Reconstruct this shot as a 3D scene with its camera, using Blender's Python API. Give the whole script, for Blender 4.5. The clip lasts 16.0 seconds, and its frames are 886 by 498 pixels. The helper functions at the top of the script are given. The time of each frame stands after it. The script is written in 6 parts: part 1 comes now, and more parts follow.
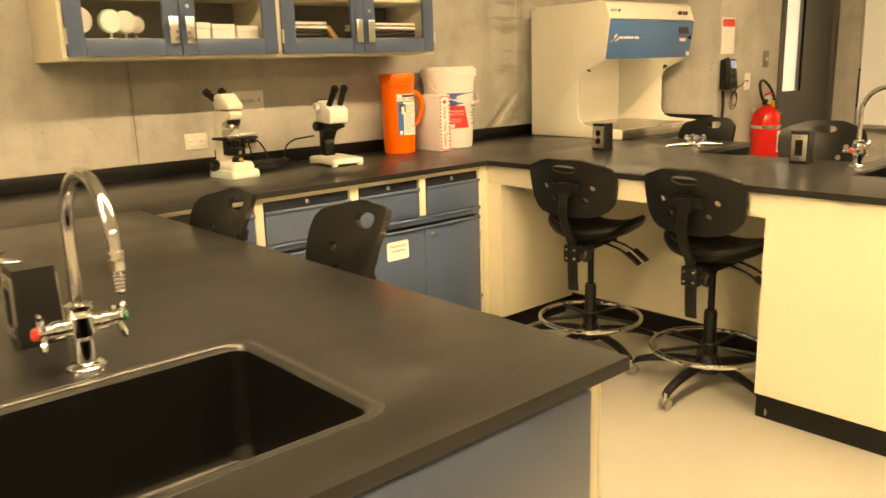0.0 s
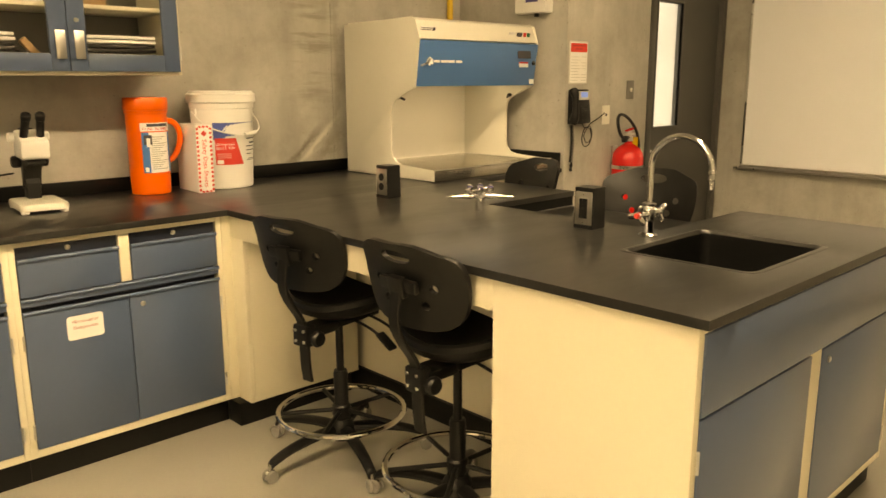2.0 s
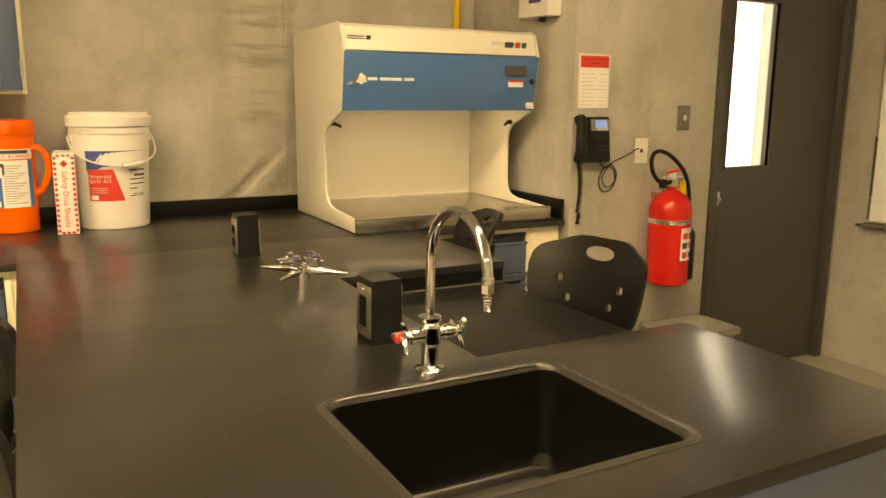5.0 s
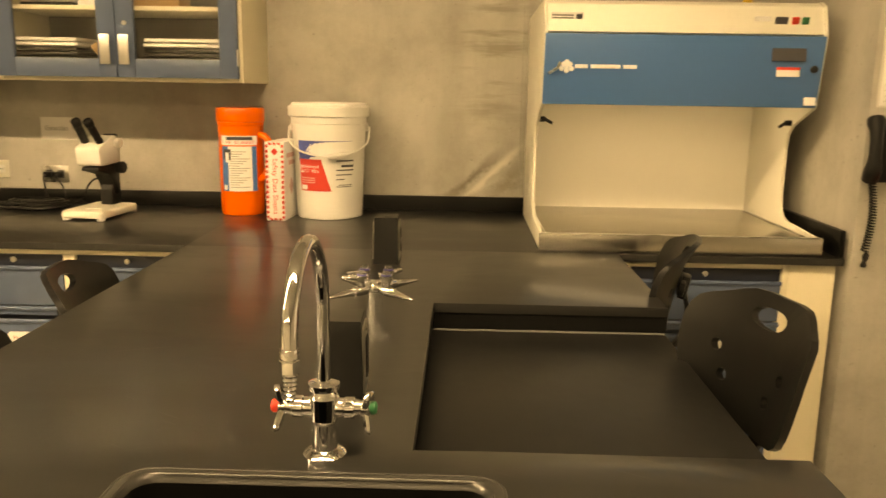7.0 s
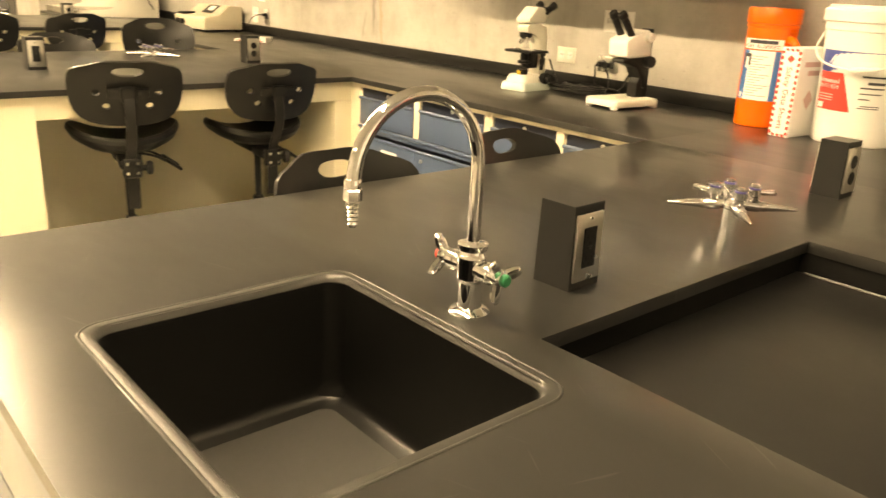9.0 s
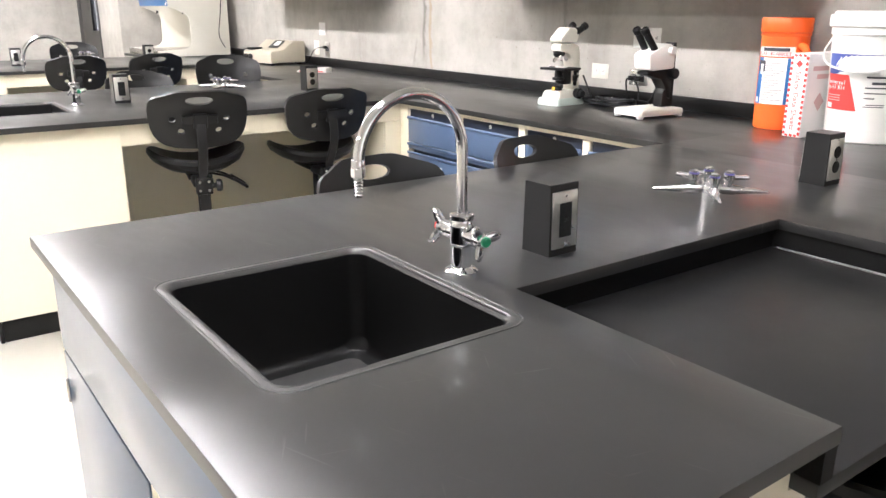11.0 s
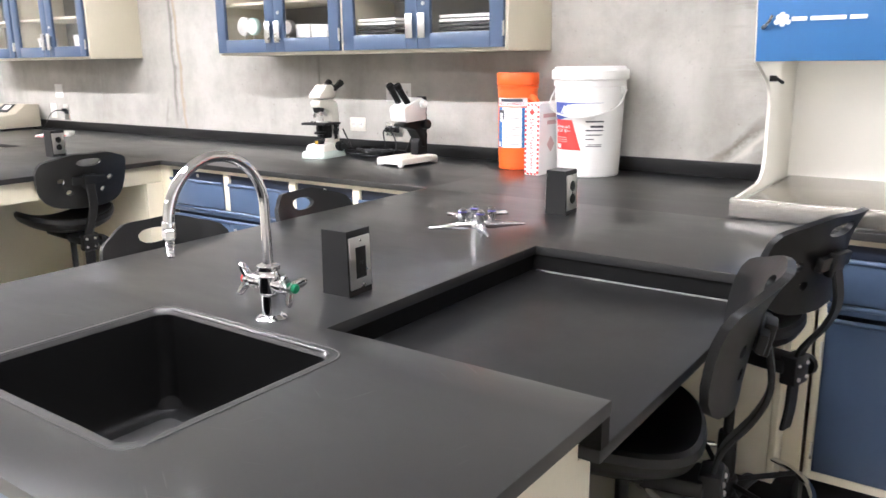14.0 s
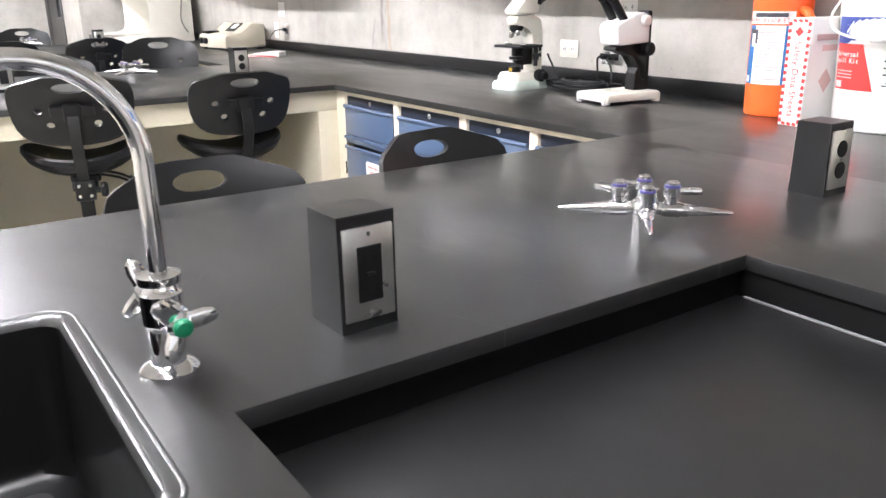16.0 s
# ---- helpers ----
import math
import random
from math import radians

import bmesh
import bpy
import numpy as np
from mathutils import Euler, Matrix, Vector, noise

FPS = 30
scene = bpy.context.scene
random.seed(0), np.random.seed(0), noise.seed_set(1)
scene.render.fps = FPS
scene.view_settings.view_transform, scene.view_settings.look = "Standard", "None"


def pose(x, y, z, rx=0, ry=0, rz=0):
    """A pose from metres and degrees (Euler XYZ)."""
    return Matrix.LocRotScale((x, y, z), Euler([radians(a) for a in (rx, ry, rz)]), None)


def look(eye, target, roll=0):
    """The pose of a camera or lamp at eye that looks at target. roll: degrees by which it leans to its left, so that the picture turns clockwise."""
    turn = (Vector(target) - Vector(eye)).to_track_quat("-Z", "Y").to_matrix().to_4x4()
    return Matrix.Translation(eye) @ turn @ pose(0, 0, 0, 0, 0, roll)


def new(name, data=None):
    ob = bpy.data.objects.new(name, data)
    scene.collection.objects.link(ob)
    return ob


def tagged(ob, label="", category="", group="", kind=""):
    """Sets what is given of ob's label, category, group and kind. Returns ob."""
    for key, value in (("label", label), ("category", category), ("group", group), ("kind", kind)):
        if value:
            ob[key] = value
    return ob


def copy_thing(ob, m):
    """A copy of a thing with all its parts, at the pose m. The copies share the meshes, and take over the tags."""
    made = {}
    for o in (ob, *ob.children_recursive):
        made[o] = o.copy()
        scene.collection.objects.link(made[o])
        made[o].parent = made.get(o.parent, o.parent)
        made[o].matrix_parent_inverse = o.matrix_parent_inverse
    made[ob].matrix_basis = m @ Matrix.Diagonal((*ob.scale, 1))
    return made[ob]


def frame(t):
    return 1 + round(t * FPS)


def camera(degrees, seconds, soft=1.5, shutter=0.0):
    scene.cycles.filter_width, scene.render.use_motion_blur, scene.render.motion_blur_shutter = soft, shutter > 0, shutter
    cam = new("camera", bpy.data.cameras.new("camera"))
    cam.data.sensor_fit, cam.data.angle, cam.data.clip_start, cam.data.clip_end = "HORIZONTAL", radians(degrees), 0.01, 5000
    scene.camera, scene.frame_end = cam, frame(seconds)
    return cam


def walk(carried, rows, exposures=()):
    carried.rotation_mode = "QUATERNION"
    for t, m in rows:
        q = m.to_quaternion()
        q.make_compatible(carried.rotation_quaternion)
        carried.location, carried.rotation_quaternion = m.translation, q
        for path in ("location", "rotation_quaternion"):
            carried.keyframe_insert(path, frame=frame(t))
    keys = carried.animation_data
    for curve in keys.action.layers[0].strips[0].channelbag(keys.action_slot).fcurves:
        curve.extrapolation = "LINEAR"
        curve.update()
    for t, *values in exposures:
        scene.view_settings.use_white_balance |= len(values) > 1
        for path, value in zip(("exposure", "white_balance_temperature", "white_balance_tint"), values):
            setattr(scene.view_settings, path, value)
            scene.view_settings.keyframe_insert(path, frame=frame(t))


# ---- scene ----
cam = camera(59.0, 16.0, shutter=0.2)
PATH = [
    (0, (0.166, 0.186, 1.377), (1.452, 1.648, 0.921), -1.8),
    (0.5, (0.461, 0.202, 1.394), (1.779, 1.642, 0.959), -1.2),
    (1, (0.783, 0.173, 1.405), (2.079, 1.635, 0.979), -1.0),
    (1.5, (1.102, 0.144, 1.39), (2.425, 1.583, 0.966), -0.9),
    (2, (1.412, 0.124, 1.409), (2.76, 1.54, 0.99), -0.2),
    (2.5, (1.71, 0.075, 1.406), (2.919, 1.614, 0.994), 0.0),
    (3, (1.942, 0.079, 1.396), (3.128, 1.633, 0.977), -0.0),
    (3.5, (2.18, 0.138, 1.419), (3.302, 1.738, 0.996), -0.1),
    (3.7, (2.277, 0.154, 1.419), (3.4, 1.755, 0.999), 0.0),
    (5.8, (3.351, 0.219, 1.46), (3.906, 2.105, 1.091), 0.5),
    (6, (3.435, 0.242, 1.464), (3.87, 2.159, 1.093), 0.4),
    (6.5, (3.639, 0.33, 1.44), (3.916, 2.275, 1.07), 0.5),
    (7, (3.826, 0.45, 1.427), (3.78, 2.409, 1.027), 0.9),
    (7.5, (4.01, 0.507, 1.408), (3.497, 2.389, 0.965), 2.2),
    (8, (4.186, 0.562, 1.389), (3.274, 2.252, 0.829), 2.0),
    (8.5, (4.291, 0.687, 1.374), (3.097, 2.167, 0.754), 1.6),
    (9, (4.414, 0.741, 1.377), (2.998, 1.996, 0.729), 3.0),
    (9.2, (4.486, 0.744, 1.379), (2.985, 1.898, 0.735), 2.5),
    (11.3, (4.725, 0.618, 1.374), (3.186, 1.758, 0.795), -0.1),
    (11.5, (4.73, 0.588, 1.374), (3.242, 1.797, 0.803), -0.3),
    (12, (4.739, 0.503, 1.381), (3.398, 1.881, 0.829), -0.3),
    (12.5, (4.774, 0.433, 1.393), (3.571, 1.941, 0.867), -0.8),
    (13, (4.799, 0.383, 1.408), (3.705, 1.984, 0.92), -0.5),
    (13.5, (4.796, 0.383, 1.41), (3.725, 2.007, 0.945), -0.6),
    (14, (4.765, 0.502, 1.399), (3.626, 2.077, 0.931), -0.7),
    (14.5, (4.706, 0.712, 1.38), (3.361, 2.116, 0.913), -0.6),
    (15, (4.568, 0.918, 1.336), (3.107, 2.186, 0.831), -0.7),
    (15.5, (4.451, 1.112, 1.316), (2.934, 2.29, 0.76), -1.0),
    (16, (4.426, 1.297, 1.288), (2.861, 2.379, 0.673), -0.6),
]
# the clip's camera drifts from a warm to a neutral white balance
EXPOSURES = [(0.0, 0.44, 12000, 13), (1.5, 0.10, 11500, 12), (3.5, 0.14, 10700, 9), (7.0, 0.22, 14000, 13), (8.0, 0.70, 13000, 11), (9.0, 1.07, 10000, 11), (11.3, 1.12, 5230, 18), (14.0, 1.16, 5210, 18), (16.0, 1.24, 5190, 18)]
walk(cam, [(t, look(eye, target, roll)) for t, eye, target, roll in PATH], EXPOSURES)

# ---- world and light ----
world = bpy.data.worlds.new("world")
scene.world = world
world.use_nodes = True
sky = world.node_tree.nodes.new("ShaderNodeTexSky")
sky.sky_type, sky.sun_disc, sky.sun_elevation, sky.sun_rotation = "NISHITA", False, radians(40), radians(200)
world.node_tree.links.new(sky.outputs[0], world.node_tree.nodes["Background"].inputs[0])
world.node_tree.nodes["Background"].inputs[1].default_value = 0.1
LAMP = 80.0         # glow of the ceiling fixtures' diffusers

# ---- materials ----


def mat(name, colour, rough=0.5, metal=0.0, grain=0.0, scale=60.0, bump=0.0, stain=0.0, stain_scale=3.0, rough_var=0.0,
        coat=0.0, emit=0.0, spec=0.5):
    """A paint, plastic or metal with fine grain and broad uneven wear."""
    m = bpy.data.materials.new(name)
    m.use_nodes = True
    nt = m.node_tree
    b = nt.nodes["Principled BSDF"]
    b.inputs["Base Color"].default_value = (*colour, 1)
    b.inputs["Roughness"].default_value = rough
    b.inputs["Metallic"].default_value = metal
    b.inputs["Coat Weight"].default_value = coat
    b.inputs["Specular IOR Level"].default_value = spec
    if emit:
        b.inputs["Emission Color"].default_value = (*colour, 1)
        b.inputs["Emission Strength"].default_value = emit
    if grain or stain or bump or rough_var:
        co = nt.nodes.new("ShaderNodeTexCoord")
        fine = nt.nodes.new("ShaderNodeTexNoise")
        fine.inputs["Scale"].default_value, fine.inputs["Detail"].default_value = scale, 6
        broad = nt.nodes.new("ShaderNodeTexNoise")
        broad.inputs["Scale"].default_value, broad.inputs["Detail"].default_value = stain_scale, 8
        broad.inputs["Roughness"].default_value = 0.65
        geo = nt.nodes.new("ShaderNodeNewGeometry")
        for n in (fine, broad):
            nt.links.new(geo.outputs["Position"], n.inputs["Vector"])
        val = nt.nodes.new("ShaderNodeMath")
        val.operation = "MULTIPLY_ADD"
        nt.links.new(fine.outputs[0], val.inputs[0])
        val.inputs[1].default_value = 2 * grain
        val.inputs[2].default_value = 1 - grain
        val2 = nt.nodes.new("ShaderNodeMath")
        val2.operation = "MULTIPLY_ADD"
        nt.links.new(broad.outputs[0], val2.inputs[0])
        val2.inputs[1].default_value = 2 * stain
        val2.inputs[2].default_value = 1 - stain
        mul = nt.nodes.new("ShaderNodeMath")
        mul.operation = "MULTIPLY"
        nt.links.new(val.outputs[0], mul.inputs[0])
        nt.links.new(val2.outputs[0], mul.inputs[1])
        hsv = nt.nodes.new("ShaderNodeHueSaturation")
        hsv.inputs["Color"].default_value = (*colour, 1)
        nt.links.new(mul.outputs[0], hsv.inputs["Value"])
        nt.links.new(hsv.outputs[0], b.inputs["Base Color"])
        if rough_var:
            rv = nt.nodes.new("ShaderNodeMath")
            rv.operation = "MULTIPLY_ADD"
            nt.links.new(broad.outputs[0], rv.inputs[0])
            rv.inputs[1].default_value = 2 * rough_var
            rv.inputs[2].default_value = rough - rough_var
            nt.links.new(rv.outputs[0], b.inputs["Roughness"])
        if bump:
            bp = nt.nodes.new("ShaderNodeBump")
            bp.inputs["Strength"].default_value = bump
            bp.inputs["Distance"].default_value = 0.002
            nt.links.new(fine.outputs[0], bp.inputs["Height"])
            nt.links.new(bp.outputs[0], b.inputs["Normal"])
    return m


def glass(name, colour=(1, 1, 1), rough=0.02, clear=0.85):
    """Thin pane: mostly see-through, with a glossy face."""
    m = bpy.data.materials.new(name)
    m.use_nodes = True
    nt = m.node_tree
    out = nt.nodes["Material Output"]
    tr = nt.nodes.new("ShaderNodeBsdfTransparent")
    tr.inputs[0].default_value = (*colour, 1)
    gl = nt.nodes.new("ShaderNodeBsdfGlossy")
    gl.inputs["Roughness"].default_value = rough
    mx = nt.nodes.new("ShaderNodeMixShader")
    lw = nt.nodes.new("ShaderNodeLayerWeight")
    pw = nt.nodes.new("ShaderNodeMath")
    pw.operation = "POWER"
    nt.links.new(lw.outputs["Facing"], pw.inputs[0])
    pw.inputs[1].default_value = 4.0
    fr = nt.nodes.new("ShaderNodeMath")
    fr.operation = "MULTIPLY_ADD"
    nt.links.new(pw.outputs[0], fr.inputs[0])
    fr.inputs[1].default_value, fr.inputs[2].default_value = 0.8, 0.05
    nt.links.new(fr.outputs[0], mx.inputs[0])
    nt.links.new(tr.outputs[0], mx.inputs[1])
    nt.links.new(gl.outputs[0], mx.inputs[2])
    nt.links.new(mx.outputs[0], out.inputs["Surface"])
    return m


def concrete(name, stains=False):
    """Board-cast grey concrete: cloudy blotches, pores, darker damp streaks running down."""
    m = bpy.data.materials.new(name)
    m.use_nodes = True
    nt = m.node_tree
    b = nt.nodes["Principled BSDF"]
    b.inputs["Roughness"].default_value = 0.75
    geo = nt.nodes.new("ShaderNodeNewGeometry")

    def tex(scale, detail, rough=0.6, squash=None):
        n = nt.nodes.new("ShaderNodeTexNoise")
        n.inputs["Scale"].default_value, n.inputs["Detail"].default_value = scale, detail
        n.inputs["Roughness"].default_value = rough
        if squash:
            mp = nt.nodes.new("ShaderNodeMapping")
            mp.inputs["Scale"].default_value = squash
            nt.links.new(geo.outputs["Position"], mp.inputs["Vector"])
            nt.links.new(mp.outputs[0], n.inputs["Vector"])
        else:
            nt.links.new(geo.outputs["Position"], n.inputs["Vector"])
        return n.outputs[0]

    def ramp(src, a, ca, z, cz):
        r = nt.nodes.new("ShaderNodeValToRGB")
        r.color_ramp.elements[0].position, r.color_ramp.elements[0].color = a, (*ca, 1)
        r.color_ramp.elements[1].position, r.color_ramp.elements[1].color = z, (*cz, 1)
        nt.links.new(src, r.inputs[0])
        return r.outputs[0]

    def mul(a, c, fac=1.0):
        x = nt.nodes.new("ShaderNodeMix")
        x.data_type, x.blend_type = "RGBA", "MULTIPLY"
        x.inputs["Factor"].default_value = fac
        nt.links.new(a, x.inputs[6])
        nt.links.new(c, x.inputs[7])
        return x.outputs[2]

    base = ramp(tex(1.6, 9, 0.62), 0.3, (0.36, 0.345, 0.31), 0.72, (0.53, 0.515, 0.475))
    streak = ramp(tex(1.0, 6, 0.6, (3.2, 3.2, 0.35)), 0.30, (0.72, 0.71, 0.69), 0.5, (1, 1, 1))
    blot = ramp(tex(5.0, 10, 0.72), 0.32, (0.8, 0.79, 0.77), 0.55, (1, 1, 1))
    pore = ramp(tex(55, 3, 0.5), 0.24, (0.55, 0.54, 0.52), 0.31, (1, 1, 1))
    col = mul(mul(mul(base, streak, 0.6), blot, 0.8), pore, 0.8)
    if stains:
        # damp and rust run down one joint, lime smears slant across the wall near its east end
        sep = nt.nodes.new("ShaderNodeSeparateXYZ")
        nt.links.new(geo.outputs["Position"], sep.inputs[0])
        warp = tex(3.5, 6, 0.65)
        rough_edge = tex(14, 6, 0.7)

        def calc(op, a, c, d=None):
            n = nt.nodes.new("ShaderNodeMath")
            n.operation = op
            for k, v in enumerate((a, c, d)):
                if v is None:
                    continue
                if isinstance(v, (int, float)):
                    n.inputs[k].default_value = v
                else:
                    nt.links.new(v, n.inputs[k])
            return n.outputs[0]

        def streak_line(x0, z0, slope, width, tint, fac, zlo, zhi, rag=2.2):
            """Stain along a line x = x0 + slope * (z - z0), ragged at its edge, between two heights."""
            off = calc("SUBTRACT", calc("SUBTRACT", sep.outputs[0], x0), calc("MULTIPLY", calc("SUBTRACT", sep.outputs[2], z0), slope))
            off = calc("ADD", off, calc("MULTIPLY", calc("SUBTRACT", warp, 0.5), 0.10))
            d = calc("DIVIDE", calc("ABSOLUTE", off, 0), width)
            d = calc("ADD", d, calc("MULTIPLY", calc("SUBTRACT", rough_edge, 0.5), rag))
            inside = calc("MULTIPLY", calc("SMOOTH_MIN", 1.0, calc("MAXIMUM", calc("SUBTRACT", 1.2, d), 0.0), 0.1), fac)
            lo = calc("MINIMUM", calc("MAXIMUM", calc("MULTIPLY", calc("SUBTRACT", sep.outputs[2], zlo), 8.0), 0.0), 1.0)
            hi = calc("MINIMUM", calc("MAXIMUM", calc("MULTIPLY", calc("SUBTRACT", zhi, sep.outputs[2]), 8.0), 0.0), 1.0)
            return calc("MULTIPLY", inside, calc("MULTIPLY", lo, hi)), tint

        for m_, tint in (streak_line(0.165, 1.4, 0.02, 0.022, (0.16, 0.15, 0.13), 0.75, 1.0, 3.0), streak_line(0.235, 1.4, -0.03, 0.020, (0.36, 0.27, 0.17), 0.7, 0.9, 3.0),
                         streak_line(0.05, 1.08, 0.18, 0.016, (0.20, 0.19, 0.17), 0.6, 0.95, 1.2), streak_line(3.80, 1.0, 1.10, 0.034, (0.15, 0.14, 0.105), 0.85, 0.9, 1.20, 3.6),
                         streak_line(3.99, 1.0, 0.85, 0.055, (0.20, 0.19, 0.145), 0.75, 0.9, 1.19, 3.8), streak_line(3.87, 1.0, 1.12, 0.024, (0.62, 0.60, 0.54), 0.8, 0.9, 1.24, 2.4),
                         streak_line(1.51, 1.4, 0.0, 0.016, (0.26, 0.25, 0.22), 0.45, 0.95, 3.0, 3.0), streak_line(4.10, 1.5, 0.0, 0.025, (0.24, 0.23, 0.19), 0.45, 0.9, 3.0, 2.6),
                         streak_line(2.68, 1.9, 0.0, 0.06, (0.28, 0.25, 0.21), 0.3, 1.0, 3.0)):
            x = nt.nodes.new("ShaderNodeMix")
            x.data_type = "RGBA"
            nt.links.new(m_, x.inputs["Factor"])
            nt.links.new(col, x.inputs[6])
            x.inputs[7].default_value = (*tint, 1)
            col = x.outputs[2]
        # level wipe marks beside the east joint
        wipe = calc("MULTIPLY", calc("MAXIMUM", calc("SUBTRACT", tex(1.0, 5, 0.6, (2.2, 2.2, 17.0)), 0.49), 0.0), 7.0)
        near_x = calc("MAXIMUM", calc("SUBTRACT", 1.0, calc("MULTIPLY", calc("ABSOLUTE", calc("SUBTRACT", sep.outputs[0], 3.93), 0), 4.2)), 0.0)
        near_z = calc("MAXIMUM", calc("SUBTRACT", 1.0, calc("MULTIPLY", calc("ABSOLUTE", calc("SUBTRACT", sep.outputs[2], 1.58), 0), 2.4)), 0.0)
        x = nt.nodes.new("ShaderNodeMix")
        x.data_type = "RGBA"
        nt.links.new(calc("MINIMUM", calc("MULTIPLY", wipe, calc("MULTIPLY", near_x, near_z)), 0.6), x.inputs["Factor"])
        nt.links.new(col, x.inputs[6])
        x.inputs[7].default_value = (0.19, 0.18, 0.13, 1)
        col = x.outputs[2]
    nt.links.new(col, b.inputs["Base Color"])
    bp = nt.nodes.new("ShaderNodeBump")
    bp.inputs["Strength"].default_value, bp.inputs["Distance"].default_value = 0.35, 0.003
    nt.links.new(tex(28, 8, 0.7), bp.inputs["Height"])
    nt.links.new(bp.outputs[0], b.inputs["Normal"])
    return m


CONCRETE = concrete("concrete")
STAINED = concrete("stained concrete", True)


def epoxy(name):
    """Smooth black resin with faint dull smears where it has been wiped."""
    m = mat(name, (0.0095, 0.0095, 0.0093), 0.27, grain=0.12, scale=320, coat=0.35, spec=0.55)
    nt = m.node_tree
    b = nt.nodes["Principled BSDF"]
    geo = nt.nodes.new("ShaderNodeNewGeometry")
    mp = nt.nodes.new("ShaderNodeMapping")
    mp.inputs["Scale"].default_value, mp.inputs["Rotation"].default_value = (1.0, 2.6, 1.0), (0, 0, 0.6)
    nz = nt.nodes.new("ShaderNodeTexNoise")
    nz.inputs["Scale"].default_value, nz.inputs["Detail"].default_value, nz.inputs["Roughness"].default_value = 1.9, 8, 0.62
    nt.links.new(geo.outputs["Position"], mp.inputs["Vector"])
    nt.links.new(mp.outputs[0], nz.inputs["Vector"])
    r = nt.nodes.new("ShaderNodeMapRange")
    r.inputs["From Min"].default_value, r.inputs["From Max"].default_value = 0.45, 0.85
    r.inputs["To Min"].default_value, r.inputs["To Max"].default_value = 0.35, 0.47
    nt.links.new(nz.outputs[0], r.inputs["Value"])
    nt.links.new(r.outputs[0], b.inputs["Roughness"])
    b.inputs["Coat Roughness"].default_value = 0.14
    b.inputs["Coat IOR"].default_value = 1.45
    mx = nt.nodes.new("ShaderNodeMix")
    mx.data_type = "RGBA"
    r2 = nt.nodes.new("ShaderNodeMapRange")
    r2.inputs["From Min"].default_value, r2.inputs["From Max"].default_value, r2.inputs["To Max"].default_value = 0.54, 0.78, 0.50
    nt.links.new(nz.outputs[0], r2.inputs["Value"])
    nt.links.new(r2.outputs[0], mx.inputs["Factor"])
    old = b.inputs["Base Color"].links[0].from_socket
    nt.links.new(old, mx.inputs[6])
    mx.inputs[7].default_value = (0.030, 0.030, 0.029, 1)
    col = mx.outputs[2]
    # fine pale scratches in a few directions, gathered in patches
    for k, (turn, sx, sy, cut) in enumerate(((0.35, 4.5, 110.0, 0.715), (-0.5, 6.0, 140.0, 0.725), (1.3, 7.0, 170.0, 0.74))):
        mp = nt.nodes.new("ShaderNodeMapping")
        mp.vector_type = "TEXTURE"
        mp.inputs["Rotation"].default_value, mp.inputs["Scale"].default_value = (0, 0, turn), (1 / sx, 1 / sy, 1)
        mp.inputs["Location"].default_value = (0.37 * k, 0.11 * k, 0)
        nt.links.new(geo.outputs["Position"], mp.inputs["Vector"])
        sc = nt.nodes.new("ShaderNodeTexNoise")
        sc.inputs["Scale"].default_value, sc.inputs["Detail"].default_value = 1.0, 1.5
        nt.links.new(mp.outputs[0], sc.inputs["Vector"])
        hit = nt.nodes.new("ShaderNodeMapRange")
        hit.inputs["From Min"].default_value, hit.inputs["From Max"].default_value, hit.inputs["To Max"].default_value = cut, cut + 0.04, 0.32
        nt.links.new(sc.outputs[0], hit.inputs["Value"])
        line = nt.nodes.new("ShaderNodeMix")
        line.data_type = "RGBA"
        nt.links.new(hit.outputs[0], line.inputs["Factor"])
        nt.links.new(col, line.inputs[6])
        line.inputs[7].default_value = (0.075, 0.074, 0.07, 1)
        col = line.outputs[2]
    nt.links.new(col, b.inputs["Base Color"])
    return m


EPOXY = epoxy("black epoxy resin")
SINKY = mat("black sink and shaded splash resin", (0.003, 0.003, 0.003), 0.34, grain=0.1, scale=200, stain=0.3, rough_var=0.08, spec=0.35)
SHELFY = mat("smooth black tray resin", (0.005, 0.005, 0.005), 0.42, grain=0.1, scale=200, stain=0.5, stain_scale=4, rough_var=0.12, spec=0.5)
TRAYSTEEL = mat("polished tray steel", (0.50, 0.48, 0.44), 0.26, 1.0, grain=0.04, scale=180)
GLINTGREY = mat("painted fillet highlight", (0.16, 0.16, 0.155), 0.4)
MATT = mat("matt black upstand shade", (0.004, 0.004, 0.004), 0.6, grain=0.1, scale=200, spec=0.15)
HOODWHITE = mat("white hood lining", (0.88, 0.86, 0.80), 0.45, grain=0.01, stain=0.03)
CREAM = mat("cream enamel", (0.74, 0.685, 0.535), 0.38, grain=0.02, stain=0.04, rough_var=0.06)
BLUE = mat("slate blue enamel", (0.070, 0.104, 0.180), 0.30, grain=0.03, stain=0.06, rough_var=0.06, coat=0.4)
# darkened copy of the slate blue: shade of the pull recesses as colour
BLUEDARK = mat("shade-darkened blue enamel", (0.012, 0.017, 0.032), 0.4, grain=0.03)
KICK = mat("black vinyl base", (0.005, 0.005, 0.005), 0.5, grain=0.2, stain=0.2, spec=0.3)
BEIGE = mat("beige instrument enamel", (0.50, 0.46, 0.36), 0.45, grain=0.03, stain=0.06)
FLOOR = mat("beige sealed floor", (0.37, 0.355, 0.31), 0.34, grain=0.05, scale=90, stain=0.09, stain_scale=1.6, rough_var=0.1)
